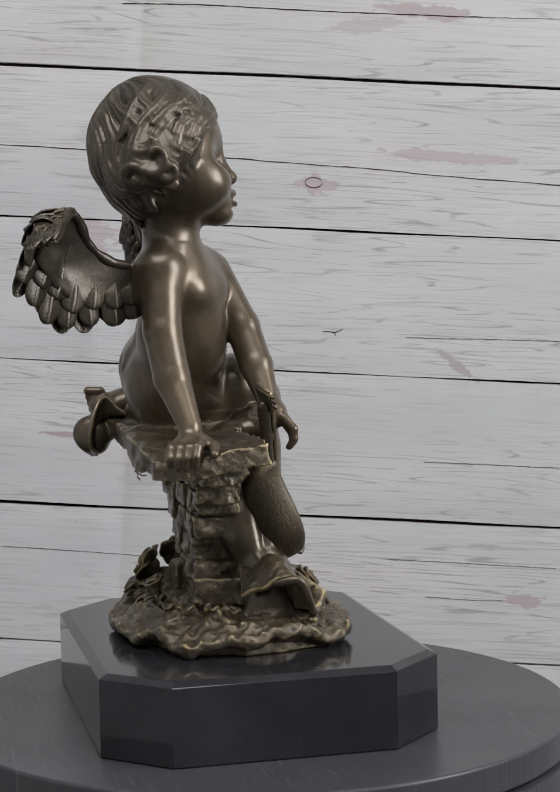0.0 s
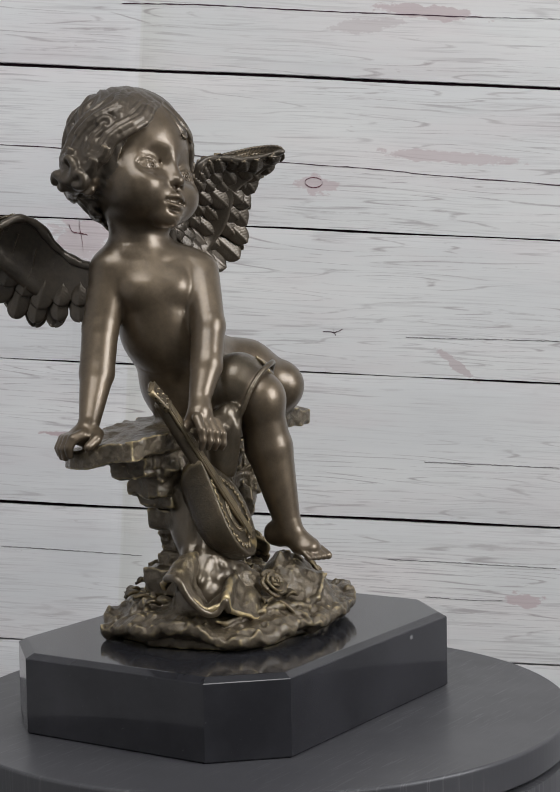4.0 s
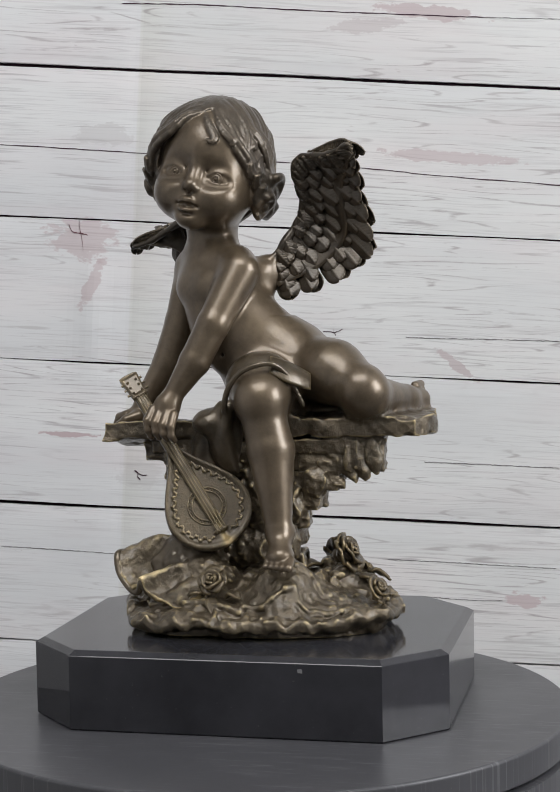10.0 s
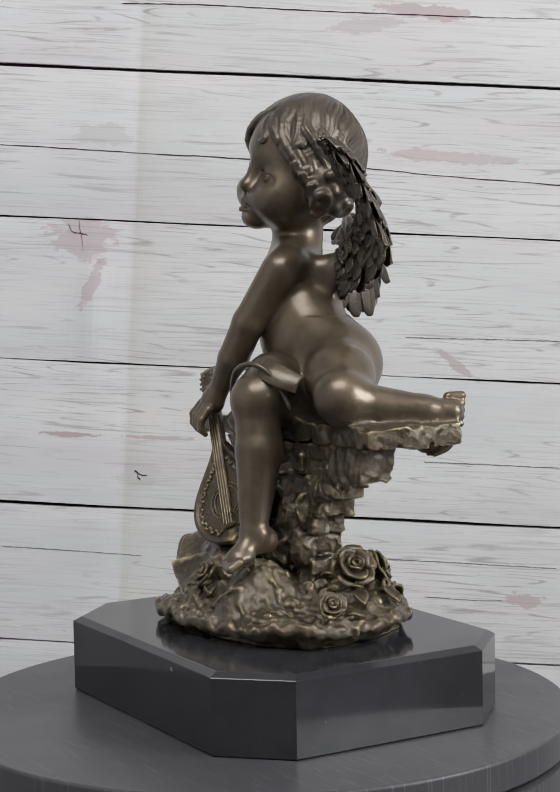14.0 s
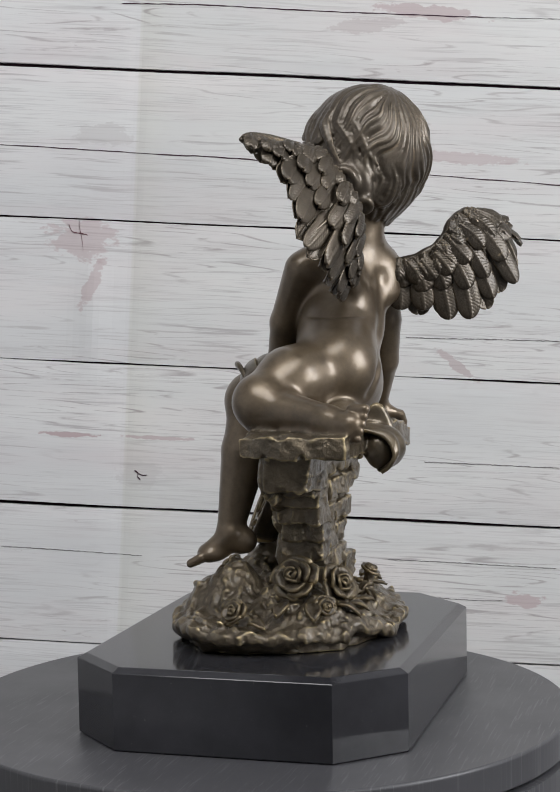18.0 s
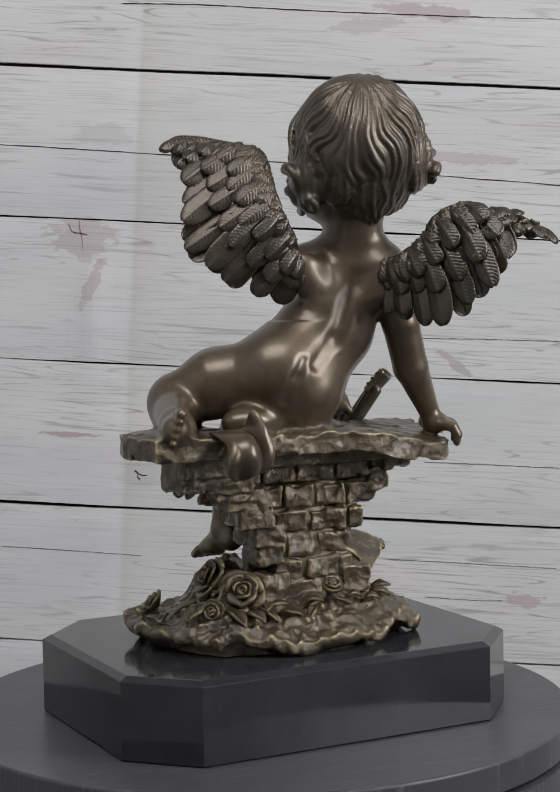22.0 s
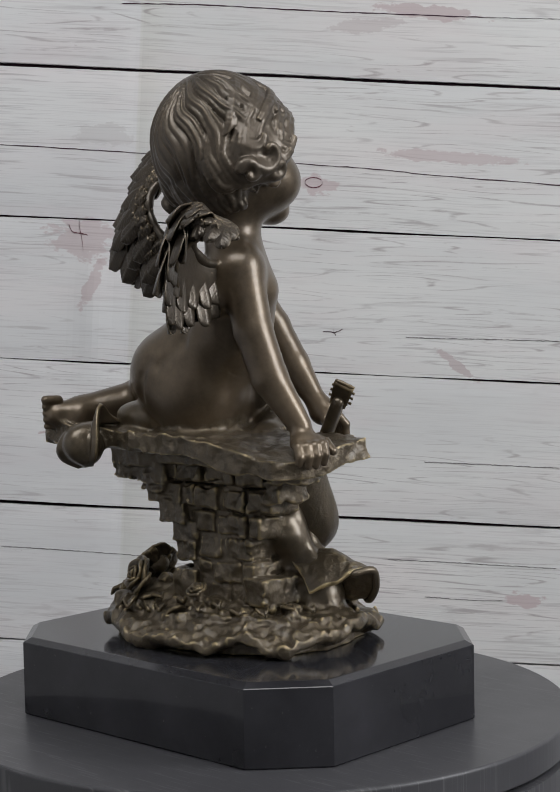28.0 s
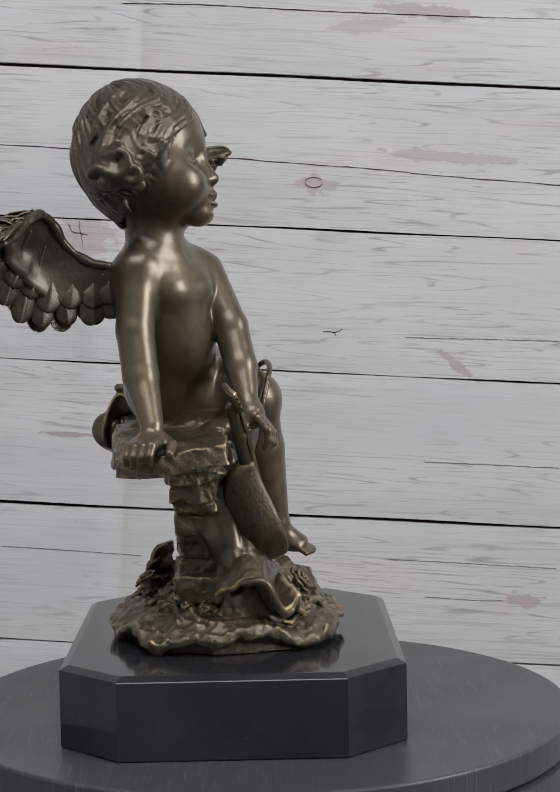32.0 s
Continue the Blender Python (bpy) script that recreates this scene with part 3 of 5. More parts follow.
    oval((17, -20, 83), (7.6, 7.2, 3.8), 4)
    for i in range(5):
        limb((10.8 + 3.2 * i, -22 - 0.6 * i, 81.6), (10.2 + 3.3 * i, -26.4 - 0.9 * i, 78.4), 1.7 + 0.2 * i, 1.6 + 0.2 * i, 0.7)


HEAD = np.array((-32.0, 56.5, 293.0))
FACE = frame_of((-0.12, -0.97, 0.16), (0.97, -0.15, -0.2))


def on_head(side, fwd, up):
    return HEAD + FACE[0] * side + FACE[1] * fwd + FACE[2] * up


EYES = ((-10.9, -13.2), (13.0, -13.6))


def head():
    def o(p, r, k=5, cut=False, kind=SKIN):
        oval(on_head(*p), r, k, kind, FACE, cut)

    def l(p, q, ra, rb, k=2, cut=False, kind=SKIN):
        limb(on_head(*p), on_head(*q), ra, rb, k, kind, cut)

    o((-0.8, 1.6, 2), (29.6, 33.4, 33))
    o((1.5, 9, -15.5), (25.5, 22.5, 23), 8)
    for sx in (-1, 1):
        o((1.8 + 12.8 * sx, 20.8, -23.6), (11.8, 12.4, 11.6), 12)
    o((2.4, 28.8, -29.5), (8, 5.4, 5.5), 6)
    o((2.6, 26.2, -37.2), (7.8, 6.8, 5.2), 6)
    # brow, soft hollows for the eyes, lids round the balls
    for (side, up), sx in zip(EYES, (-1, 1)):
        o((side + 0.6 * sx, 36.2, up + 2.4), (11.0, 7.4, 7.0), 6, True)
        o((side + 6.8 * sx, 31.5, up + 0.4), (4.0, 4.2, 3.2), 3, True)
        o((side - 5.6 * sx, 35.2, up + 2.6), (2.8, 3.8, 3.0), 3, True)
        c = on_head(side + 0.5 * sx, 21.8, up) * MM
        s = region(c, c, 0.0135)
        x, y, z = points(s)
        u, v, w = (FACE[i][0] * (x - c[0]) + FACE[i][1] * (y - c[1]) + FACE[i][2] * (z - c[2]) for i in range(3))
        ball = np.sqrt(u * u + v * v + w * w)
        gap = np.abs(w - 0.0002 - 0.05 * sx * u) - 0.0037 * (1 - ((u - 0.0016 * sx) / 0.0090) ** 2)
        lid = np.maximum(np.maximum(ball - 0.0091, -0.9 * gap), -v)
        join(s, lid.astype(np.float32), 0.0022, SKIN)
        join(s, (ball - 0.0081).astype(np.float32), 0.0, DETAIL)
        fold = [on_head(side + 8.2 * q, 31.0 - 3.6 * q * q, up + 0.9 + 5.2 * (1 - 0.85 * q * q)) for q in np.linspace(-0.9, 0.95, 8)]
        for p, q in zip(fold, fold[1:]):
            limb(p, q, 0.55, 0.55, 0.8, SKIN, True)
    # nose
    l((1.4, 30.8, -8), (2.1, 34.4, -17.5), 2.0, 2.5, 5)
    o((2.2, 35.6, -19.6), (3.5, 3.2, 3.0), 2.2, False, DETAIL)
    for sx in (-1, 1):
        o((2.2 + 3.3 * sx, 33.2, -20.8), (1.9, 2.6, 1.9), 1.2, False, DETAIL)
        o((2.2 + 1.7 * sx, 35.2, -22.6), (1.0, 1.5, 0.9), 0.4, True)
    # a small pouting mouth, a little open
    l((2.2, 34.0, -23.8), (2.2, 33.6, -26.2), 0.7, 0.8, 1.2, True)
    chain([on_head(*p) for p in ((-2.4, 32.6, -29.6), (-0.8, 34.0, -28.3), (1.0, 34.9, -27.4), (2.3, 34.9, -27.8), (3.6, 34.9, -27.3), (5.4, 34.0, -28.2), (7.0, 32.6, -29.5))], (1.5, 1.5), 1.0, DETAIL)
    chain([on_head(*p) for p in ((-0.6, 33.0, -32.0), (0.8, 34.0, -33.0), (2.3, 34.4, -33.4), (3.8, 34.0, -32.9), (5.2, 33.0, -31.9))], (1.7, 1.7), 1.2, DETAIL)
    chain_cut = [on_head(*p) for p in ((-0.8, 34.2, -30.3), (0.8, 35.0, -30.4), (2.3, 35.4, -30.5), (3.8, 35.0, -30.4), (5.4, 34.1, -30.2))]
    for p, q in zip(chain_cut, chain_cut[1:]):
        limb(p, q, 1.5, 1.5, 0.3, DETAIL, True)
    for sx in (-1, 1):
        o((2.3 + 5.8 * sx, 33.0, -30.2), (0.8, 1.2, 0.9), 1.5, True)
    o((2.4, 33.6, -35.0), (4.6, 1.6, 0.9), 2, True)
    # ears
    for sx in (-1, 1):
        e = (1.0 + 30.5 * sx, 3.5, -20.5)
        o(e, (3.0, 4.6, 7.0), 1.5)
        rim = [(e[0] + sx * (1.6 + 0.5 * math.sin(q)), e[1] - 4.4 * math.cos(q), e[2] + 6.4 * math.sin(q)) for q in np.linspace(-2.2, 3.3, 12)]
        chain([on_head(*p) for p in rim], (1.5, 1.3), 0.5)
        o((e[0] + 2.6 * sx, e[1] + 0.5, e[2] + 0.6), (1.8, 2.6, 3.9), 0.6, True)


def surface(side, fwd, up, lift=0.0):
    """The point of the hair's shell in this direction from its middle."""
    d = (np.array((side, fwd, up)) - HAIR_C) / np.array(HAIR_R)
    d = d / np.linalg.norm(d) * (np.array(HAIR_R) + lift)
    return on_head(*(d + HAIR_C))


HAIR_R = (32.4, 33.6, 36.0)
HAIR_C = np.array((-2.4, 0.4, 1.8))


def tress(path, width, lift=(0.0, 0.0, 0.0), strands=3, wave=1.2, seed=0, free=False, blunt=0.08):
    """A tapering lock of strands over the head; path in degrees round (0 forwards) and up, or free points."""
    rs = np.random.RandomState(seed)
    n = 16
    ph = rs.uniform(0, 6.28)
    if free:
        mid = [on_head(*along(path, i / (n - 1))) for i in range(n)]
    else:
        mid = []
        for i in range(n):
            q = i / (n - 1)
            az, el = (math.radians(v) for v in along(path, q))
            up_ = lift[0] + (lift[1] - lift[0]) * min(1, 2 * q) + (lift[2] - lift[1]) * max(0, 2 * q - 1)
            mid.append(surface(36 * math.sin(az) * math.cos(el), 36 * math.cos(az) * math.cos(el), 36 * math.sin(el), up_))
    mid = np.array(mid)
    tan = np.gradient(mid, axis=0)
    nor = mid - on_head(0, 0, 0)
    sid = np.cross(tan, nor)
    sid /= np.linalg.norm(sid, axis=1, keepdims=True) + 1e-9
    nor /= np.linalg.norm(nor, axis=1, keepdims=True)
    q = np.linspace(0, 1, n)
    fat = np.clip(np.sin(math.pi * (0.03 + 0.92 * q)), blunt, 1) ** 0.75
    mid = mid + sid * (wave * np.sin(2 * math.pi * (1.15 * q) + ph) * q)[:, None]
    for j in range(strands):
        off = (j - (strands - 1) / 2) * width * 0.92
        crown = -0.35 * abs(j - (strands - 1) / 2) * width
        pts = mid + sid * (off * fat)[:, None] + nor * (crown * fat + 0.3 * np.sin(9 * q + j))[:, None]
        rad = width * 0.60 * fat * rs.uniform(0.9, 1.1)
        for i in range(n - 1):
            limb(pts[i], pts[i + 1], rad[i], rad[i + 1], 0.45, HAIR)


def curl(side, fwd, up, size, thick=1.9, way=1, turns=1.3, lift=1.0):
    """A spiral lock that lies on the head."""
    c = surface(side, fwd, up, lift)
    n = unit(c - HEAD)
    e1 = unit(np.cross(n, (0.1, 0.3, 1.0)))
    e2 = np.cross(n, e1)
    for k in (0, 1):
        pts = []
        for i in range(17):
            q = i / 16
            a = way * (0.6 + 2 * math.pi * turns * q)
            r = size * (1 - 0.8 * q) - 0.45 * thick * k
            pts.append(c + r * (e1 * math.cos(a) + 1.15 * e2 * math.sin(a)) + n * (1.2 * q - 1.1 * k))
        chain(pts, (thick, thick * 0.55), 0.4, HAIR)


def hair():
    c = HEAD * MM
    r = np.array(HAIR_R) * MM
    s = region(c - 0.046, c + 0.046, 0.0)
    x, y, z = points(s)
    p = [FACE[i][0] * (x - c[0]) + FACE[i][1] * (y - c[1]) + FACE[i][2] * (z - c[2]) for i in range(3)]
    # strands run from the crown, waving on their way down
    axis = unit((-4, -9, 33))
    e1 = unit(np.cross(axis, (0, 1, 0)))
    e2 = np.cross(axis, e1)
    a = sum(p[i] * axis[i] for i in range(3))
    b1 = sum(p[i] * e1[i] for i in range(3))
    b2 = sum(p[i] * e2[i] for i in range(3))
    rad = np.sqrt(b1 * b1 + b2 * b2)
    phi = np.arctan2(b2, b1)
    polar = np.arctan2(rad, a)
    bend = 0.08 * np.sin(polar * 5.0 + 2 * np.sin(2 * phi)) + 0.30 * wobble(x, y, z, 0.024, 41) + 0.07 * wobble(x, y, z, 0.011, 42)
    amp = np.clip(polar / 0.5, 0.12, 1.0) * np.clip(0.35 + 0.65 * (0.35 - p[1] / (np.sqrt(p[0] ** 2 + p[1] ** 2) + 1e-6)) / 0.6, 0.35, 1.0)
    wide = np.abs(np.sin(8 * (phi + bend)))
    strand = np.abs(np.sin(24 * (phi + bend * 1.05)))
    d = d_oval(x, y, z, on_head(*HAIR_C) * MM, r, FACE)
    d = d - MM * amp * (1.9 * wide * (1 + 0.25 * wobble(x, y, z, 0.016, 44)) + (1.2 + 0.4 * wobble(x, y, z, 0.012, 45)) * strand - 1.75) - 0.0012 * wobble(x, y, z, 0.02, 43)
    side_w = np.clip(np.abs(p[0]) / 0.034, 0, 1) ** 2
    d = d - 0.0022 * np.exp(-((polar - 1.75) / 0.3) ** 2) * side_w
    w = np.interp(p[2].ravel() * 1000, (-40, -16, -8, 2, 12, 20, 26), (26, 27, 27.5, 25, 16, 8, 0)).reshape(p[2].shape) * MM
    cut = np.maximum((np.abs(p[0] - 0.0012) - w) * 0.7, 0.008 - p[1])
    low = -p[2] - 0.0290 + 0.1 * (p[1] + 0.012) + 0.0028 * wide
    h = np.maximum(np.maximum(d, -cut), low)
    join(s, h.astype(np.float32), 0.0015, HAIR)
    # locks that sweep from the parting back over the temples
    base_az = np.array((1, 20, 38, 54, 66, 76))
    base_el = np.array((43, 32, 16, 1, -13, -24))
    rs = np.random.RandomState(3)
    k = np.arange(6) / 5
    for sx in (-1, 1):
        for i in range(4):
            az = base_az + i * 17 * k + i * 3 + rs.uniform(-2, 2, 6) + np.array((0, 2, -3, 3, -2, 2)) * (1 - 0.25 * i)
            el = base_el + i * 8 * (1 - k) ** 0.8 + 3 * np.sin(7 * k + i) - 4 * (i % 2) * k + rs.uniform(-2, 2, 6)
            tress(np.stack([sx * az + 1, np.minimum(el, 80)], 1), (3.2 if i == 0 else 2.8), (-1.6, (3.4 if i == 0 else 2.0 - 0.8 * i) - 0.6 * sx, (3.0 - 0.6 * sx + 1.0 * (i % 2)) if i < 2 else 0.8), 3, 1.0, 10 * i + 1 + sx)
        # full ends that curl outwards over and behind the ears
        for i, (az0, el0, az1, el1, out, wd) in enumerate(((58, 10, 64, -8, 3.0, 2.2), (74, 4, 72, -16, 5.0, 2.6), (90, -2, 82, -24, 6.0, 2.9), (106, -4, 98, -30, 6.4, 2.9), (92, 12, 104, -12, 4.0, 2.6), (120, -6, 112, -34, 4.6, 2.8), (134, -2, 130, -36, 1.6, 2.7))):
            az = np.array((az0, az0 + 6, (az0 + az1) / 2 + 7, az1 + 4, az1 - 6, az1 - 11))
            el = np.array((el0 + 6, el0 * 0.6 + el1 * 0.4 + 5, el0 * 0.4 + el1 * 0.6, el1 + 1, el1, el1 + 7))
            tress(np.stack([sx * az, el], 1), wd * 1.12, (-1.6, 3.0, out + 1.8), 3, 0.9, 70 + i, blunt=0.45)
    # the forelock with its hooked end, and one beside it
    tress(((-6, 22.5, 26.5), (-1, 29.3, 20), (3, 32.2, 15.5), (7.2, 33.0, 11.6), (9.4, 33.2, 8.6), (8.2, 34.4, 6.2), (5.4, 34.8, 7.0)), 1.6, strands=3, wave=0.0, free=True)
    tress(((-1, 24, 26.5), (6, 28.8, 20.5), (12, 30.6, 15), (16.5, 29.4, 11.5), (18.5, 28.8, 9), (17, 29.9, 7.4)), 2.0, strands=3, wave=0.4, free=True)
    tress(((-4, 24, 26.5), (-9, 28.0, 21), (-13.5, 29.0, 15.5), (-17, 27.8, 10.5), (-18.4, 27.4, 7.2), (-16.6, 28.4, 6)), 1.9, strands=3, wave=0.4, free=True)
    # round curls at the temple and over the ear
    curl(-31.5, 17.5, 6, 4.6, 1.9, -1, 0.8, 1.6)
    curl(-37, -2.5, -11, 8.6, 2.6, 1, 0.66, 6.8)
    curl(38, -3, -10, 8.2, 2.6, -1, 0.66, 7.2)
    for sx, extra in ((-1, 3.0), (1, 5.0)):
        curl(36 * sx, 3, -19, 4.6, 2.5, -sx, 0.8, 4.4 + extra)
        curl(35 * sx, -13, -20, 5.6, 2.7, sx, 0.85, 4.4 + extra)
        # thick waving locks over the sides of the head, between the temple and the ear
        for n, (az0, el0, az1, el1) in enumerate(((20, 58, 66, 2), (36, 62, 84, 4), (56, 62, 100, 2), (80, 60, 118, 0), (30, 44, 58, 6))):
            k_ = np.linspace(0, 1, 7)
            az = az0 + (az1 - az0) * k_ + 7 * np.sin(2 * math.pi * (0.9 * k_ + 0.2 * n))
            el = el0 + (el1 - el0) * k_ + 3 * np.sin(2 * math.pi * (1.2 * k_ + 0.3 * n))
            tress(np.stack([sx * az, el], 1), 2.2, (-1.8, *((0.2, 0.8) if n in (2, 3) else (1.4 + 0.7 * (n % 2), 2.8))), 3, 2.6, 200 + 9 * n + sx, blunt=0.3)
    # ends at the nape, drawn in round the neck
    for i in range(11):
        az = math.radians(122 + 116 * i / 10)
        sw = 2.2 * math.sin(2.3 * i)
        deep = -33.5 - 3.0 * (2 < i < 6) - 0.8 * (i % 2)
        ring = [(30, -6), (29.5, -14), (26, -22), (20.5, -28), (17, -32), (14.5, deep)]
        path = [(-1.5 + q * math.sin(az) + sw * (-1) ** n * 0.5, 1.0 + q * math.cos(az), u) for n, (q, u) in enumerate(ring)]
        tress(path, 3.0, strands=3, wave=1.0, seed=90 + i, free=True, blunt=0.15)
    oval(on_head(-1, -5, -24), (19, 16, 8), 3, HAIR, FACE)
    for sx in (-1, 1):
        oval(on_head(-0.5 + 31 * sx, -2, -12), (6.6, 13.5, 13.5), 3, HAIR, FACE)


# ---- loose sheets of the casting: feathers, petals, leaves, folds ----
LOOSE = []


def sheet(P, thick, kind):
    """A closed thin body over a grid of points (rows, columns, 3), in millimetres."""
    P = np.asarray(P, float)
    n, m = P.shape[:2]
    du, dv = np.gradient(P, axis=0), np.gradient(P, axis=1)
    N = np.cross(du, dv)
    N /= np.linalg.norm(N, axis=2, keepdims=True) + 1e-9
    th = np.broadcast_to(np.asarray(thick, float), (n, m))[..., None] / 2
    verts = np.concatenate([(P + N * th).reshape(-1, 3), (P - N * th).reshape(-1, 3)]) * MM
    i = np.arange(n * m).reshape(n, m)
    a, b, c, d = i[:-1, :-1], i[1:, :-1], i[1:, 1:], i[:-1, 1:]
    top = np.stack([a, b, c, d], -1).reshape(-1, 4)
    bot = top[:, ::-1] + n * m
    rim = np.concatenate([i[0, :], i[1:, -1], i[-1, -2::-1], i[-2:0:-1, 0]])
    nxt = np.roll(rim, -1)
    side = np.stack([rim, nxt, nxt + n * m, rim + n * m], 1)
    LOOSE.append((verts, np.concatenate([top, bot, side]), kind))


def tube(pts, radius, kind, sides=8):
    pts = np.array(pts, float)
    radius = np.broadcast_to(np.asarray(radius, float), (len(pts),))
    d = np.gradient(pts, axis=0)
    d /= np.linalg.norm(d, axis=1, keepdims=True) + 1e-9
    ref = np.array((0.31, 0.52, 0.79))
    e1 = np.cross(d, ref)
    e1 /= np.linalg.norm(e1, axis=1, keepdims=True)
    e2 = np.cross(d, e1)
    a = 2 * math.pi * np.arange(sides) / sides
    P = pts[:, None] + radius[:, None, None] * (e1[:, None] * np.cos(a)[None, :, None] + e2[:, None] * np.sin(a)[None, :, None])
    n = len(pts)
    i = np.arange(n * sides).reshape(n, sides)
    j = np.roll(i, -1, 1)
    quads = np.stack([i[:-1], j[:-1], j[1:], i[1:]], -1).reshape(-1, 4)
    LOOSE.append((P.reshape(-1, 3) * MM, quads, kind))


def along(poly, u):
    """Smooth point at u (0 to 1) of a polyline."""
    poly = np.asarray(poly, float)
    s = u * (len(poly) - 1)
    i = int(min(max(math.floor(s), 0), len(poly) - 2))
    t = s - i
    p0, p1, p2, p3 = poly[max(i - 1, 0)], poly[i], poly[i + 1], poly[min(i + 2, len(poly) - 1)]
    return 0.5 * (2 * p1 + (p2 - p0) * t + (2 * p0 - 5 * p1 + 4 * p2 - p3) * t * t + (3 * p1 - p0 - 3 * p2 + p3) * t ** 3)


def feather(p0, p1, width, normal, bow=1.2, thick=1.5, droop=0.0, lean=0.0, barbs=1.0):
    """A rounded feather with a shaft and slanting barbs."""
    p0, p1 = np.asarray(p0, float), np.asarray(p1, float)
    L = np.linalg.norm(p1 - p0)
    d = (p1 - p0) / L
    w = unit(np.cross(normal, d))
    n = np.cross(d, w)
    rows, cols = int(max(14, L / 0.42)), 15
    t = np.linspace(0, 1, rows)[:, None]
    s = np.linspace(-1, 1, cols)[None, :]
    half = width * np.clip(0.55 + 0.9 * t, 0, 1) * np.clip(1 - np.clip((t - 0.70) / 0.302, 0, 1) ** 2.4, 0.0, 1) ** 0.5
    barb = 0.30 * barbs * np.sin(2 * math.pi * (t * L / 1.9 - np.abs(s) * width * 0.42)) * np.clip((np.abs(s) - 0.1) / 0.15, 0, 1) * np.clip((1 - np.abs(s)) / 0.2, 0, 1)
    h = 1.3 * (1 - s * s) + 0.6 * np.clip(1 - np.abs(s) / 0.17, 0, 1) + barb + bow * np.sin(math.pi * t) * 0.6 - droop * t ** 3
    P = p0 + d * (t * L)[..., None] + w * (s * half + 0.05 * L * np.sin(math.pi * t) * lean)[..., None] + n * h[..., None]
    sheet(P, thick * (1 - 0.5 * np.abs(s)) * (1 - 0.3 * t), WING)


def wing(lead, tips, out, seed, hollow, plain=False):
    """lead: the front edge from root to tip; tips: where the long feathers end; out: the side of the small feathers."""
    rs = np.random.RandomState(seed)
    out = unit(out)
    nu, nv = 48, 16
    P = np.zeros((nu, nv, 3))
    for i in range(nu):
        u = i / (nu - 1)
        a, b = along(lead, u), along(tips, u)
        for j in range(nv):
            v = j / (nv - 1)
            P[i, j] = a + (b - a) * v * 0.66 + out * (hollow * math.sin(math.pi * min(1, v * 1.1)) * math.sin(math.pi * min(1, 0.15 + 0.85 * u)))
    if plain:
        x, y, z = (P[..., i] * MM for i in range(3))
        P = P + out * (2.4 * wobble(x, y, z, 0.009, 71) + 1.0 * wobble(x, y, z, 0.0045, 72))[..., None]
    sheet(P, 2.6, WING)

    def way(u):
        a, b = along(lead, u), along(tips, min(1.0, u + 0.02))
        tang = along(tips, min(1, u + 0.06)) - along(tips, max(0, u - 0.06))
        nrm = unit(np.cross(tang, b - a))
        return a, b, nrm if nrm @ out > 0 else -nrm

    def row(count, start, end, wide, lift, sign, first, last, jump=0.8):
        for i in range(count):
            u = first + (last - first) * ((i + 0.4 + rs.uniform(-0.15, 0.15)) / count) ** 1.25
            a, b, nrm = way(u)
            size = np.linalg.norm(b - a)
            e = end + rs.uniform(-0.05, 0.05)
            arch = out * hollow
            p0 = a + (b - a) * start + arch * math.sin(math.pi * start)
            p1 = a + (b - a) * e + arch * math.sin(math.pi * min(1, e)) * 0.9
            feather(p0 + nrm * sign * (lift - (1.3 if sign > 0 else 3.4)), p1 + nrm * sign * (lift + jump * (i % 2) + rs.uniform(0, 0.9)), wide * rs.uniform(0.9, 1.12) * min(1, 0.5 + size / 48), nrm * sign, droop=rs.uniform(0.6, 1.6) if sign > 0 else 0.0, lean=rs.uniform(-0.6, 1.0), barbs=1.0 if sign > 0 else 0.5)

    # back: long feathers, one shorter row, then small ones that crowd along the front edge
    row(9, 0.2, 1.0, 6.2, 0.6, 1, 0.0, 0.95, 1.8)
    row(9, 0.14, 0.68, 5.6, 2.6, 1, 0.0, 0.9, 1.3)
    row(10, 0.06, 0.43, 4.8, 4.2, 1, 0.0, 0.86, 1.2)
    for i in range(40):
        u = 0.01 + 0.93 * i / 39 + rs.uniform(-0.02, 0.02)
        a, b, nrm = way(u)
        d = unit(b - a)
        t = unit(np.cross(nrm, d)) * rs.uniform(-0.5, 0.5)
        near = i % 2
        p0 = a + d * (rs.uniform(-1.2, 0.4) if near else rs.uniform(2.0, 6.0)) + nrm * (1.4 if near else 3.8)
        feather(p0, p0 + unit(d + t) * rs.uniform(8.0, 12.0) + nrm * (2.6 if near else rs.uniform(-0.4, 1.2)), rs.uniform(3.2, 4.6), nrm, 1.6, droop=0.8)
    # front: the hollow side, plain near the rolled edge
    row(10, 0.45, 0.99, 6.0, 0.3, -1, 0.0, 0.95, 0.9)
    row(10, 0.34, 0.78, 5.6, 1.0, -1, 0.0, 0.9, 0.8)
    if not plain:
        row(11, 0.18, 0.56, 4.8, 1.6, -1, 0.0, 0.85, 0.7)
        row(10, 0.08, 0.36, 4.2, 2.1, -1, 0.0, 0.66, 0.6)
    for i in range(0 if plain else 17):
        u = 0.05 + 0.88 * i / 16
        a, b, nrm = way(u)
        d = unit(b - a)
        t = unit(np.cross(nrm, d)) * rs.uniform(-0.4, 0.7)
        p0 = a - d * 0.6 - nrm * 0.6
        feather(p0, p0 + unit(d + t) * rs.uniform(7.5, 12.0) - nrm * 0.8, rs.uniform(3.6, 5.2), -nrm, 0.8, droop=0.8)
    # the uneven rolled front edge
    n = 60
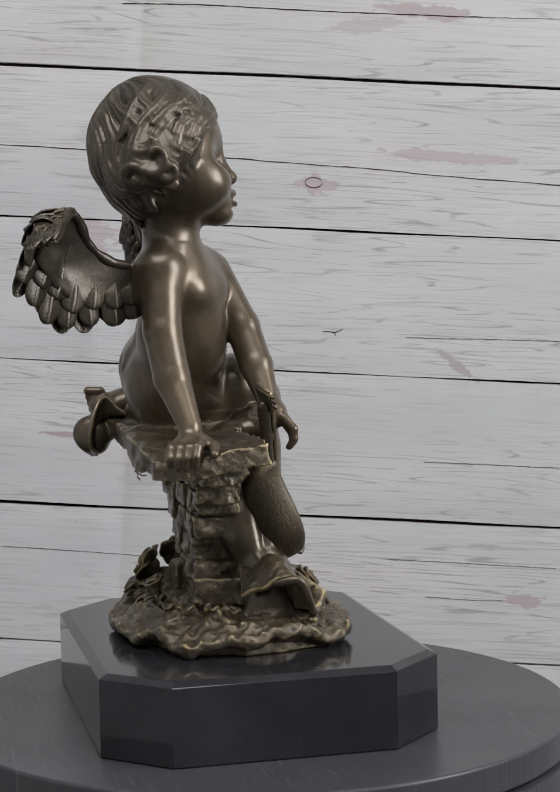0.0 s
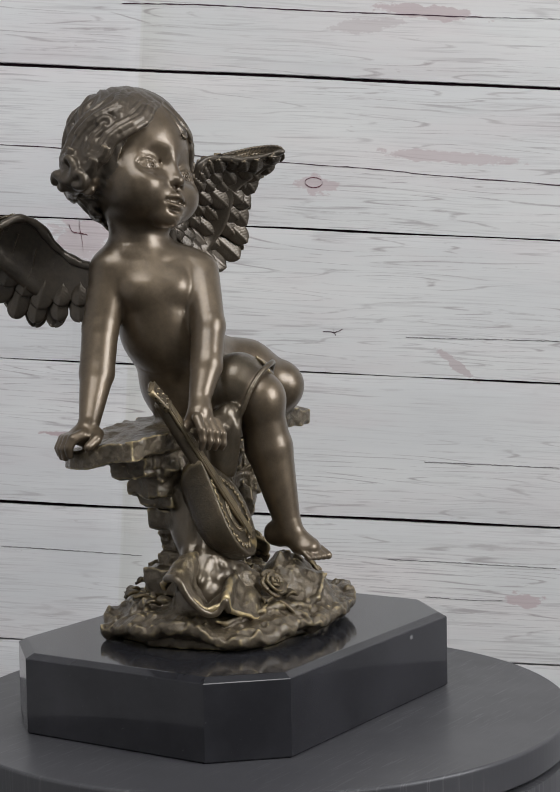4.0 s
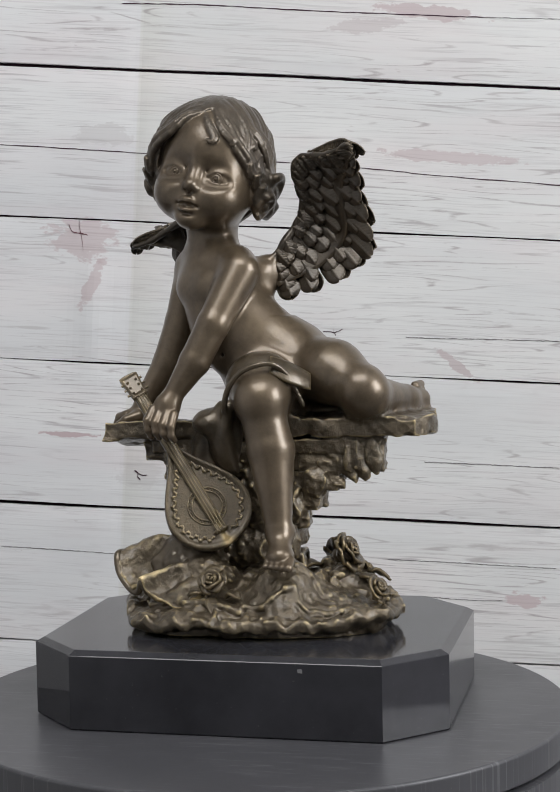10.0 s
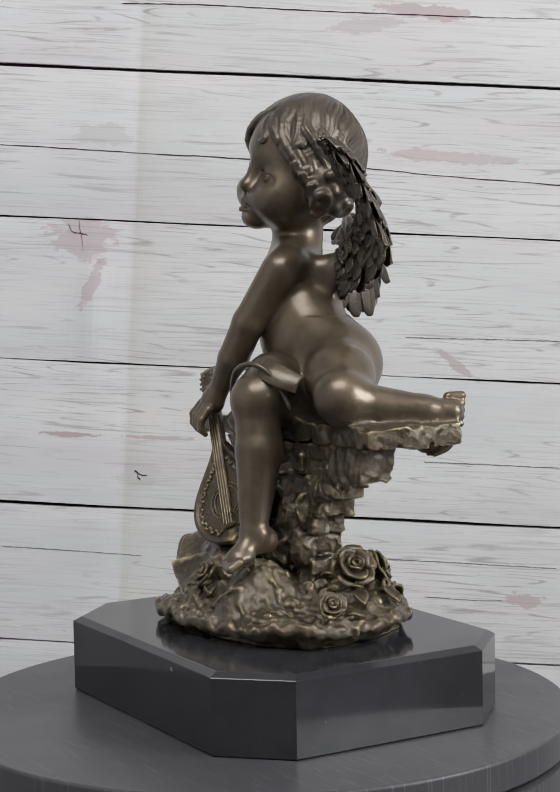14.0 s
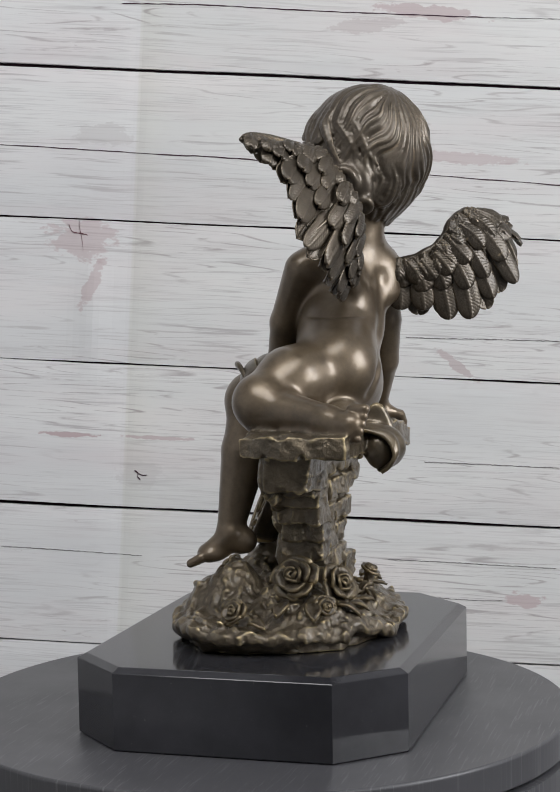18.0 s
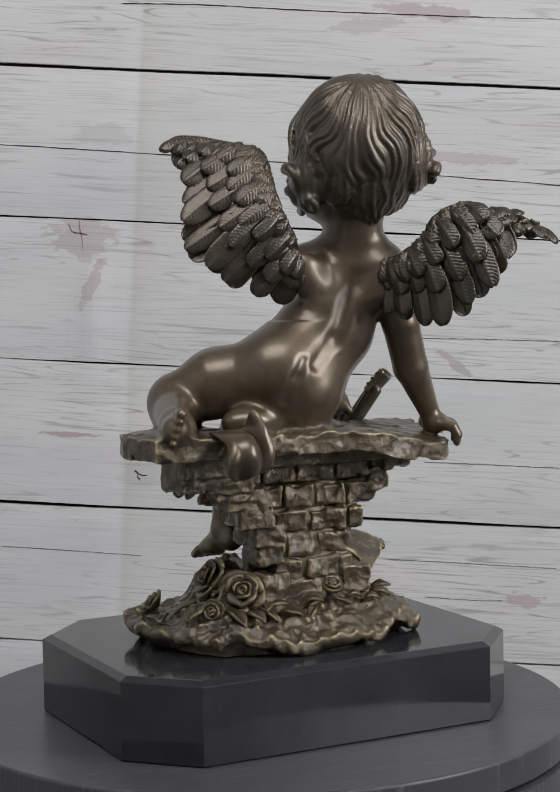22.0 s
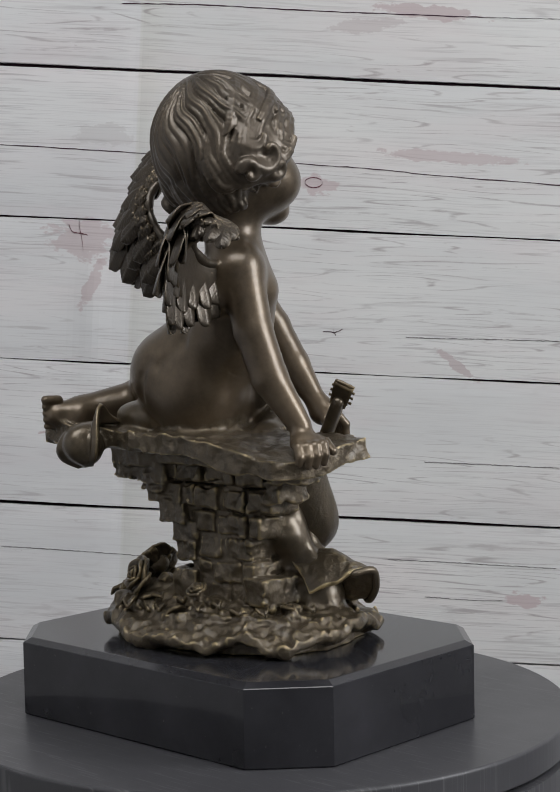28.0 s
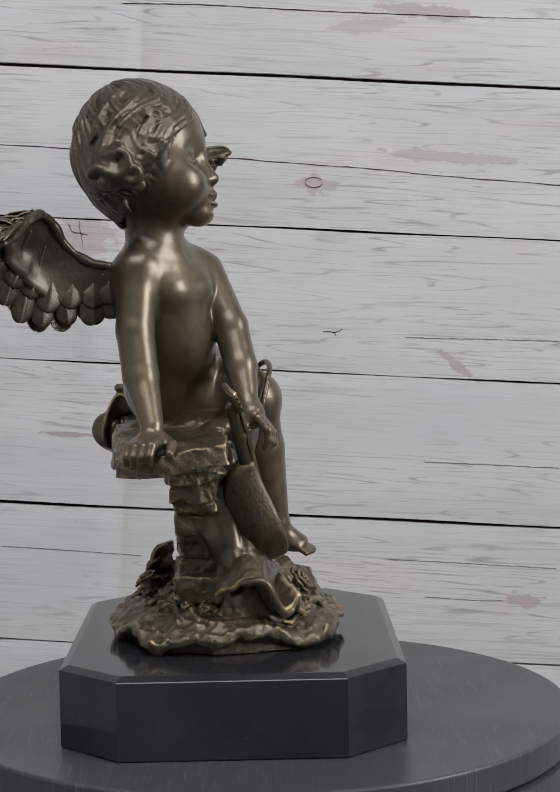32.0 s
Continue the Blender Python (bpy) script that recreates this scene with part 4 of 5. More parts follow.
    for i in range(n):
        u0, u1 = i / n, (i + 1) / n
        a, b, nrm = way(u0)
        a2, _, _ = way(u1)
        r = (1.5 + 0.5 * math.sin(math.pi * u0) + 0.9 * math.sin(19 * u0 + seed) * math.sin(47 * u0)) * (1 - 0.4 * u0)
        limb(a - nrm * 0.6, a2 - nrm * 0.6, r, r, 2.0, WING)
    # the long feathers at the tip
    for k in range(4):
        u = 0.74 + 0.06 * k
        tip = along(lead, 1.0) * (1 - 0.2 * k) + along(tips, 0.93) * 0.2 * k
        feather(along(lead, u) + out * 0.6, tip + out * 0.6 * (k % 2), 4.0, out, 0.4, 2.6)


def wings():
    wing([(-1, 53, 238), (11, 60, 256), (17, 58, 271), (14.5, 47, 285), (19.5, 40, 294), (35, 26, 294), (51, 11.5, 298.5)],
         [(4, 51, 215), (34, 51, 223), (50, 52, 234), (58, 45, 246), (56.5, 40, 260), (54.5, 36, 272), (54, 28, 283), (53, 16, 293)], (0.5, 0.85, 0.1), 3, 3.0)
    wing([(-43, 66, 236), (-44, 81, 238), (-49, 93, 247), (-56, 99, 258.5), (-66, 104, 262.5), (-78, 109, 257.5), (-90, 113, 251.5), (-102, 116, 248)],
         [(-40, 66, 211), (-45, 86, 207), (-52, 107, 206), (-61, 122, 215), (-70, 130, 229), (-79, 125, 242.5), (-90, 119, 248), (-102, 116, 247)], (-0.2, 0.85, 0.45), 4, 6.5, True)


def mandolin():
    end, top = np.array((-13.4, -7.6, 87.0)), np.array((-74.6, 11.6, 176.6))
    a = unit(top - end)
    n = np.array((0.224, -0.768, 0.436))
    n = unit(n - a * (n @ a))
    w = np.cross(a, n)

    def at(l, x, h):
        return end + a * l + w * x + n * h

    def half(l):
        if l < 22:
            return 23.5 * math.sqrt(max(0.0, 1 - ((l - 22) / 22) ** 2))
        return 3.0 + 20.5 * (0.5 + 0.5 * math.cos(math.pi * min(1, (l - 22) / 42))) ** 0.85

    ring = [(22 - 22 * math.cos(math.pi * i / 24)) for i in range(13)] + [22 + 40 * i / 14 for i in range(1, 15)]
    edge = [(l, half(l)) for l in ring]
    loop = [(l, x) for l, x in edge] + [(l, -x) for l, x in edge[::-1]]
    mid = 25.0
    # sound board with a raised border, and the bowl behind
    rows = []
    for f, h in ((0.02, 0.0), (0.4, 0.2), (0.8, 0.0), (0.87, 0.0), (0.9, 1.0), (0.98, 1.1), (1.0, 0.5), (1.01, -1.5), (0.99, -6.0), (0.92, -11.0), (0.78, -15.5), (0.5, -19.0), (0.02, -20.5)):
        rows.append([at(mid + (l - mid) * f, x * f, h) for l, x in loop])
    P = np.array(rows)
    k = len(loop)
    i = np.arange(P.shape[0] * k).reshape(-1, k)
    j = np.roll(i, -1, 1)
    LOOSE.append((P.reshape(-1, 3) * MM, np.stack([i[:-1], i[1:], j[1:], j[:-1]], -1).reshape(-1, 4), LEAF))
    # rosette, beads and scrolls
    for R, r in ((8.2, 0.5), (10.4, 0.45)):
        tube([at(24 + R * math.cos(q), R * math.sin(q), 0.5) for q in np.linspace(0, 2 * math.pi, 49)], r, CLOTH, 6)
    for i in range(30):
        q = 2 * math.pi * i / 30
        tube([at(24 + 9.3 * math.cos(q), 9.3 * math.sin(q), h) for h in (0.2, 0.6, 0.95)], [0.55, 0.5, 0.1], CLOTH, 6)
    ring_pts = np.array([p for p in loop if p[0] < 60])
    for side in (1, -1):
        half_ = np.array([p for p in ring_pts if p[1] * side > 0])
        half_ = half_[np.argsort(half_[:, 0])]
        arc = np.concatenate([[0], np.cumsum(np.linalg.norm(np.diff(half_, axis=0), axis=1))])
        pts = []
        for d in np.arange(4.0, arc[-1] - 1.0, 0.45):
            l, x = np.interp(d, arc, half_[:, 0]), np.interp(d, arc, half_[:, 1])
            g = 0.775 + 0.045 * math.sin(2 * math.pi * d / 6.2) + 0.02 * math.sin(2 * math.pi * d / 2.07)
            pts.append(at(mid + (l - mid) * g, x * g, 0.45))
        tube(pts, [0.62 + 0.2 * math.sin(0.9 * i) for i in range(len(pts))], CLOTH, 6)
    # neck, strings, bridge, peg box
    for h0, hw, l0, l1 in ((0.9, 3.1, 16, 98),):
        sheet([[at(l, x, 0.9 + h0 * (1 - (x / 4.2) ** 2)) for l in np.linspace(l0, l1, 12)] for x in np.linspace(-hw, hw, 5)], 1.6, CLOTH)
        limb(at(56, 0, -2.0), at(98, 0, -2.0), 3.6, 3.2, 2, CLOTH)
    for i in range(4):
        x = -2.25 + 1.5 * i
        tube([at(l, x * (1.15 - 0.15 * l / 100), 2.5) for l in (9, 30, 60, 97)], 0.42, CLOTH, 6)
    tube([at(9, x, 1.0) for x in np.linspace(-4.5, 4.5, 6)], [0.3, 1.2, 1.3, 1.3, 1.2, 0.3], CLOTH, 8)
    for x in np.linspace(-3.2, 3.2, 5):
        tube([at(8.2, x, h) for h in (0.8, 1.8, 2.6)], [0.7, 0.7, 0.2], CLOTH, 6)
    sheet([[at(l, x * (1 + 0.25 * (l - 96) / 13), 0.5 - 0.16 * (l - 96) + 0.5 * abs(x) / 5) for l in np.linspace(95, 109, 8)] for x in np.linspace(-4.2, 4.2, 7)], 3.0, CLOTH)
    tube([at(96, x, 2.2) for x in np.linspace(-4.5, 4.5, 6)], [0.4, 0.8, 0.8, 0.8, 0.8, 0.4], CLOTH, 8)
    tube([at(109.5, x, -1.6) for x in np.linspace(-5.2, 5.2, 6)], [0.5, 1.1, 1.1, 1.1, 1.1, 0.5], CLOTH, 8)
    for sx in (-1, 1):
        for l in (98.5, 102, 105.5):
            tube([at(l, sx * x, 1.3 - 0.16 * (l - 96)) for x in (3.6, 5.0, 6.2)], [0.5, 0.6, 0.8], CLOTH, 6)
            tube([at(l, sx * 2.6, h - 0.16 * (l - 96)) for h in (1.6, 2.6, 3.0)], [0.8, 0.8, 0.2], CLOTH, 6)


def petal(c, n, d, R, cup, tall, kind=CLOTH, curlout=0.5):
    """A rose petal round the axis n, to the side d."""
    w = np.cross(n, d)
    rows = []
    for i in range(8):
        q = i / 7
        row_ = []
        for j in range(9):
            v = (j / 8 - 0.5) * 2
            ang = v * cup
            rr = R * (0.35 + 0.65 * q) + R * curlout * max(0, q - 0.62) * (1 - 0.4 * v * v)
            hh = tall * (q - 0.25 * v * v * q) - tall * 0.5 * max(0, q - 0.75)
            row_.append(c + rr * (d * math.cos(ang) + w * math.sin(ang)) + n * hh)
        rows.append(row_)
    rs = np.random.RandomState(int(abs(d[0]) * 1000))
    P = np.array(rows) + rs.uniform(-0.08, 0.08, 3) * R
    for ax in range(3):
        P[..., ax] += 0.17 * R * wobble(P[..., 0] * MM, P[..., 1] * MM, P[..., 2] * MM, 0.0045, int(rs.randint(999)))
    sheet(P, 1.5, kind)


def rose(c, normal, R, seed):
    rs = np.random.RandomState(seed)
    n = unit(normal)
    e1 = unit(np.cross(n, (0.2, 0.1, 1.0)))
    e2 = np.cross(n, e1)
    c = np.array(c, float)
    oval(c, (R * 0.55,) * 3, 2, ROCK)
    for ring, (count, rad, cup, tall) in enumerate(((5, 0.95, 0.75, 0.45), (4, 0.68, 0.95, 0.8), (3, 0.42, 1.15, 1.0), (2, 0.2, 1.6, 1.05))):
        for i in range(count):
            a = 2 * math.pi * (i + 0.37 * ring) / count + rs.uniform(-0.15, 0.15)
            petal(c - n * R * 0.15, n, e1 * math.cos(a) + e2 * math.sin(a), R * rad, cup, R * tall, LEAF, 0.9 if ring < 2 else 0.2)


def leaf(base, tip, width, normal, bow=2.0):
    base, tip = np.array(base, float), np.array(tip, float)
    d = tip - base
    L = np.linalg.norm(d)
    d = d / L
    w = unit(np.cross(normal, d))
    n = np.cross(d, w)
    rows = []
    for i in range(9):
        q = i / 8
        hw = width * math.sin(math.pi * min(1, q * 0.93 + 0.06)) ** 0.8 * (1 - 0.25 * q)
        rows.append([base + d * L * q + w * hw * s + n * (bow * math.sin(math.pi * q) + 0.9 * abs(s) + 0.3 * math.sin(9 * q + 2 * s)) for s in np.linspace(-1, 1, 7)])
    P = np.array(rows)
    P[..., 2] += 1.1 * wobble(P[..., 0] * MM, P[..., 1] * MM, P[..., 2] * MM, 0.004, 77)
    sheet(P, 1.6, LEAF)


def drapery():
    # cloth over the thigh with a rolled hem, a flap beside the knee and a long fall along the shin
    oval((1, 11, 171), (19.5, 15, 18), 4, CLOTH)
    hem = [(-16, 3, 150), (-16, -3, 160), (-13, -6, 170), (-6, -8, 178.5), (3, -8, 182.5), (11, -5, 183), (17, 0, 178), (21, 4, 170), (25, 7, 160)]
    fine = [along(hem, i / 30) for i in range(31)]
    chain(fine, (1.3, 1.1), 1.6, CLOTH)
    rows = []
    for i in range(12):
        q = i / 11
        rows.append([along([(8, 4, 186), (15, 6, 184), (22, 10, 180), (27, 15, 176)], j / 13) * (1 - q) + along([(9, -3, 178), (16, -2, 174), (23, 2, 171), (28, 9, 168)], j / 13) * q
                     + np.array((0.3, -0.6, 0.5)) * (1.6 * math.sin(math.pi * q) + 0.3 * q * math.sin(j * 0.6)) for j in range(14)])
    sheet(rows, 2.0, CLOTH)
    for x0, r0 in ((0, 2.6), (-4.5, 2.2), (-9, 2.6)):
        pts = [(-15 + x0 * 0.5, 3 - x0 * 0.3, 160), (-17 + x0 * 0.8, 1 - x0 * 0.4, 149), (-15 + x0 * 0.7, 3 - x0 * 0.5, 138), (-12 + x0 * 0.6, 7 - x0 * 0.5, 124)]
        chain([along(pts, i / 16) for i in range(17)], (r0, 1.0), 2.6, CLOTH)
    oval((-19, 11, 142), (9, 7, 17), 6, CLOTH)
    # the corner of cloth over the ledge
    oval((-27, 10, 151), (9, 8, 7), 4, CLOTH)
    rock((-27, 6, 151), (8.5, 7, 6), 1.2, 4, 61, 0.009, FLAT, CLOTH)
    # behind the mandolin and down to the ground
    chain([(-29, 21, 148), (-33, 19, 120), (-37, 16, 96), (-41, 7, 78)], (8, 10), 5, CLOTH)
    for a in ([(-34, 14, 140), (-38, 11, 118), (-41, 8, 98), (-47, -4, 80)], [(-24, 18, 140), (-24, 16, 116), (-24, 11, 94), (-30, -6, 74)], [(-38, 15, 118), (-42, 13, 102), (-48, 11, 88), (-64, 5, 79)], [(-36, 10, 124), (-39, 6, 106), (-45, 3, 90), (-58, -3, 78)]):
        chain([along(a, i / 18) - np.array((0, 0, 3.0 * (i / 18) ** 2)) for i in range(19)], (3.4, 1.0), 3, CLOTH)
    oval((-46, 4, 66), (15, 14, 13), 6, CLOTH)
    rock((-36, 5, 76), (17, 14, 15), 2.0, 7, 63, 0.009, FLAT, CLOTH)
    rock((-26, -4, 68), (15, 12, 10), 2.4, 7, 64, 0.008)
    hem = [(-56, 20, 68), (-66, 15, 74), (-74, 6, 79), (-78, -4, 80), (-76, -9, 71), (-69, -13, 63), (-63, -17, 62), (-60, -20, 68), (-57, -20, 62), (-48, -23, 57), (-38, -25, 56), (-28, -24, 58)]
    root = [(-42, 20, 82), (-44, 14, 86), (-45, 9, 88), (-45, 5, 88), (-44, 1, 85), (-41, -3, 82), (-38, -6, 80), (-35, -8, 79), (-32, -9, 77), (-28, -10, 75), (-24, -11, 73), (-20, -11, 71)]
    rows = []
    for i in range(30):
        q = i / 29
        row_ = []
        for j in range(90):
            v = j / 89
            a, b = along(root, v), along(hem, v)
            gutter = -6.0 * math.exp(-((v - 0.42) / 0.16) ** 2) * math.sin(math.pi * q) + 3.5 * math.exp(-((v - 0.22) / 0.08) ** 2) * math.sin(math.pi * q)
            fold = gutter + (2.2 * math.sin(22 * v + 3 * q + 2 * math.sin(7 * v)) + 0.5 * math.sin(57 * v - 3 * q)) * q * (1.2 - q) * 2.0 + 0.7 * q * math.sin(26 * v)
            row_.append(a + (b - a) * q + np.array((-0.25, -0.25, 0.93)) * fold)
        rows.append(row_)
    P = np.array(rows)
    for ax, sd in ((0, 51), (1, 52), (2, 53)):
        P[..., ax] += 1.3 * wobble(P[..., 0] * MM, P[..., 1] * MM, P[..., 2] * MM, 0.008, sd) + 0.5 * wobble(P[..., 0] * MM, P[..., 1] * MM, P[..., 2] * MM, 0.0032, sd + 5)
    sheet(P, 2.6, ROCK)
    chain([along(hem[2:9], i / 30) + np.array((0.6, 0.8, -0.5)) for i in range(31)], (1.9, 1.5), 1.2, CLOTH)
    # the end of the cloth over the back of the ledge: a pouch between two folds, one of them standing up
    rows = []
    for i in range(26):
        v = i / 25
        left = along([(37, 58, 154), (36.5, 70, 156), (34, 80, 155), (31.5, 84, 146), (34, 84, 138), (41, 80, 134)], v)
        right = along([(56, 62, 154), (57, 74, 153), (56, 84, 149), (58, 88, 142), (57, 85, 136), (51, 79, 132)], v)
        row_ = []
        for j in range(31):
            u = j / 30
            swell = 4.5 * math.sin(math.pi * v) * math.sin(math.pi * u)
            crease = -6.0 * math.exp(-((u - 0.34 + 0.12 * v) / 0.10) ** 2) * math.sin(math.pi * min(1, v * 1.05)) + 2.4 * math.exp(-((u - 0.9) / 0.1) ** 2) * math.sin(math.pi * v)
            stand = math.exp(-(u / 0.09) ** 2) * math.exp(-((v - 0.36) / 0.17) ** 2)
            row_.append(left * (1 - u) + right * u + np.array((0.1, 0.85, 0.2)) * (swell + crease) + np.array((3.0, -4.0, 9.5)) * stand + np.array((0.0, 1.2, 0.0)) * math.sin(9 * u + 5 * v))
        rows.append(row_)
    sheet(rows, 2.0, CLOTH)
    oval((46, 79, 143.5), (10, 8, 10.5), 3, CLOTH)
    oval((30, 55, 158), (15, 10, 8), 5, CLOTH)


def skin_mesh():
    """Surface nets: one vertex in each cell that the surface crosses."""
    f = FIELD
    n = np.array(f.shape) - 1
    ins = f < 0
    cnt = np.zeros(n, np.int8)
    for i in (0, 1):
        for j in (0, 1):
            for k in (0, 1):
                cnt += ins[i:n[0] + i, j:n[1] + j, k:n[2] + k]
    active = (cnt > 0) & (cnt < 8)
    c = np.argwhere(active)
    index = np.full(n, -1, np.int32)
    index[active] = np.arange(len(c))
    total = np.zeros((len(c), 3))
    hits = np.zeros(len(c))
    corners = [np.array(v) for v in ((0, 0, 0), (1, 0, 0), (0, 1, 0), (1, 1, 0), (0, 0, 1), (1, 0, 1), (0, 1, 1), (1, 1, 1))]
    val = [f[tuple((c + v).T)] for v in corners]
    for a in range(8):
        for bit in (1, 2, 4):
            b = a | bit
            if b == a:
                continue
            cross = (val[a] < 0) != (val[b] < 0)
            t = np.where(cross, val[a] / np.where(cross, val[a] - val[b], 1), 0)
            p = corners[a] + t[:, None] * (corners[b] - corners[a])
            total += np.where(cross[:, None], p, 0)
            hits += cross
    verts = LO + STEP * (c + total / hits[:, None])
    quads = []
    for ax in range(3):
        a = np.take(ins, range(0, f.shape[ax] - 1), ax)
        b = np.take(ins, range(1, f.shape[ax]), ax)
        e = np.argwhere(a != b)
        u, v = (ax + 1) % 3, (ax + 2) % 3
        e = e[(e[:, u] > 0) & (e[:, v] > 0) & (e[:, u] < n[u]) & (e[:, v] < n[v])]
        flip = ins[tuple(e.T)]
        du, dv = np.eye(3, dtype=int)[u], np.eye(3, dtype=int)[v]
        q = np.stack([index[tuple((e - o).T)] for o in (0 * du, du, du + dv, dv)], 1)
        q[~flip] = q[~flip][:, ::-1]
        quads.append(q)
    quads = np.concatenate(quads)
    kind = KIND[tuple(c.T)]
    # a light relaxing pass takes the stair steps off the smooth skin
    for amount in (0.5, 0.4):
        acc = np.zeros_like(verts)
        deg = np.zeros(len(verts))
        for i in range(4):
            a, b = quads[:, i], quads[:, (i + 1) % 4]
            for p, q in ((a, b), (b, a)):
                for d in range(3):
                    acc[:, d] += np.bincount(p, verts[q, d], len(verts))
                deg += np.bincount(p, minlength=len(verts))
        w = np.where(kind == SKIN, amount, np.where(kind == DETAIL, 0.12, np.where(kind == CLOTH, amount * 0.8, np.where(kind == HAIR, amount * 0.2, amount * 0.35))))[:, None]
        verts = verts + w * (acc / np.maximum(deg, 1)[:, None] - verts)
    return verts, quads, kind[quads[:, 0]]


RIM = [(x * 1.012, 15 + (y - 15) * 1.012) for x, y in [(-74, -2), (-60, -28), (-36, -38), (-8, -44), (20, -41), (48, -31), (70, -12), (76, 14), (70, 42), (52, 62), (20, 74), (-14, 78), (-44, 70), (-66, 50), (-78, 24)]]


GROUND = []


def ground_at(x, y):
    gx, gy, h = GROUND[0]
    i = int(np.clip(np.searchsorted(gx, x), 0, len(gx) - 1))
    j = int(np.clip(np.searchsorted(gy, y), 0, len(gy) - 1))
    return float(h[i, j])


def ground_mass():
    """The rocky ground: rises from an undercut, wavy rim to the mounds under the foot, the column and the flowers."""
    pts = np.array(RIM) * MM
    s = region((*pts.min(0), 0.0412), (*pts.max(0), 0.09), 0.006)
    x, y, z = points(s)
    x2, y2 = np.broadcast_arrays(x[:, :, 0], y[:, :, 0])
    d2 = np.full(x2.shape, 1e9)
    inside = np.zeros(x2.shape, bool)
    for (ax, ay), (bx, by) in zip(pts, np.roll(pts, -1, 0)):
        ex, ey = bx - ax, by - ay
        t = np.clip(((x2 - ax) * ex + (y2 - ay) * ey) / (ex * ex + ey * ey), 0, 1)
        d2 = np.minimum(d2, (x2 - ax - ex * t) ** 2 + (y2 - ay - ey * t) ** 2)
        inside ^= ((ay > y2) != (by > y2)) & (x2 < (bx - ax) * (y2 - ay) / (by - ay + 1e-12) + ax)
    e = -np.where(inside, -1, 1) * np.sqrt(d2) * 1000

    def n2(size, seed):
        return wobble(x2, y2, 0 * x2, size, seed)

    def mound(mx, my, h, wide):
        return h * np.exp(-(((x2 * 1000 - mx) ** 2 + (y2 * 1000 - my) ** 2) / wide ** 2))

    def plateau(mx, my, h, wide):
        r2 = ((x2 * 1000 - mx) ** 2 + (y2 * 1000 - my) ** 2) / wide ** 2 * (1 + 0.5 * n2(0.016, 33))
        return h * np.exp(-np.clip(r2, 0, 6) ** 2.2)

    h = 50.5 + 5.5 * (1 - np.exp(-np.clip(e, 0, 99) / 12)) + plateau(17, -13, 15, 17) + plateau(-4, -4, 5, 22) + mound(-8, 30, 10, 30) + mound(42, 40, 12, 20) + mound(-46, 0, 6, 22) + mound(30, -2, 5, 14)
    h = h + 2.6 * (1 - 2.6 * np.abs(n2(0.027, 5))) + 1.6 * (1 - 2.8 * np.abs(n2(0.014, 9))) + 1.0 * n2(0.006, 10) + 1.0 * n2(0.0030, 11) + 1.8 * np.exp(-((e - 4) / 3.0) ** 2) * (0.4 + n2(0.014, 15))
    h = h + 3.6 * n2(0.030, 31) * np.exp(-(e / 7) ** 2) - 1.5 * np.exp(-((e - 7) / 4) ** 2)
    GROUND.append((x2[:, 0] * 1000, y2[0] * 1000, h))
    edge = -e + 4.2 * n2(0.028, 21) + 2.0 * n2(0.013, 20) + 0.6 * n2(0.0045, 22)
    zz = z * 1000
    under = np.clip(h[:, :, None] - 3.2 - zz, 0, 8)
    dside = edge[:, :, None] + 0.15 * under ** 2 + 0.9 * wobble(x, y, z, 0.006, 23) + 2.2 * np.abs(wobble(x, y, z, 0.016, 24)) - 1.4
    dtop = (zz - h[:, :, None]) * 0.8 + 0.9 * wobble(x, y, z, 0.0032, 26) + 1.9 * np.abs(wobble(x, y, z, 0.010, 27)) - 0.5 + 1.3 * np.abs(wobble(x, y, z, 0.005, 28))
    k = 1.6
    hh = np.maximum(k - np.abs(dside - dtop), 0) / k
    d = np.maximum(np.maximum(dside, dtop) + hh * hh * k * 0.25, 41.2 - zz)
    join(s, (d * MM).astype(np.float32), 0.001, ROCK)
    # crests that wander over the ground
    rs = np.random.RandomState(14)
    for path in (((-58, -14), (-34, -24), (-14, -30), (6, -32), (24, -26), (40, -26), (56, -12)), ((24, -10), (38, -6), (50, 2), (58, 24)), ((-60, 26), (-50, 46), (-30, 58), (-8, 62), (14, 64)), ((30, 60), (46, 54), (58, 40))):
        pts = []
        for i in range(25):
            x_, y_ = along([(a, b, 0.0) for a, b in path], i / 24)[:2] + rs.uniform(-1.6, 1.6, 2)
            pts.append((x_, y_, ground_at(x_, y_) + rs.uniform(-0.8, 0.5)))
        for i in range(24):
            r = 0.9 + 0.7 * abs(math.sin(i * 0.9))
            limb(pts[i], pts[i + 1], r, r, 1.6, ROCK)


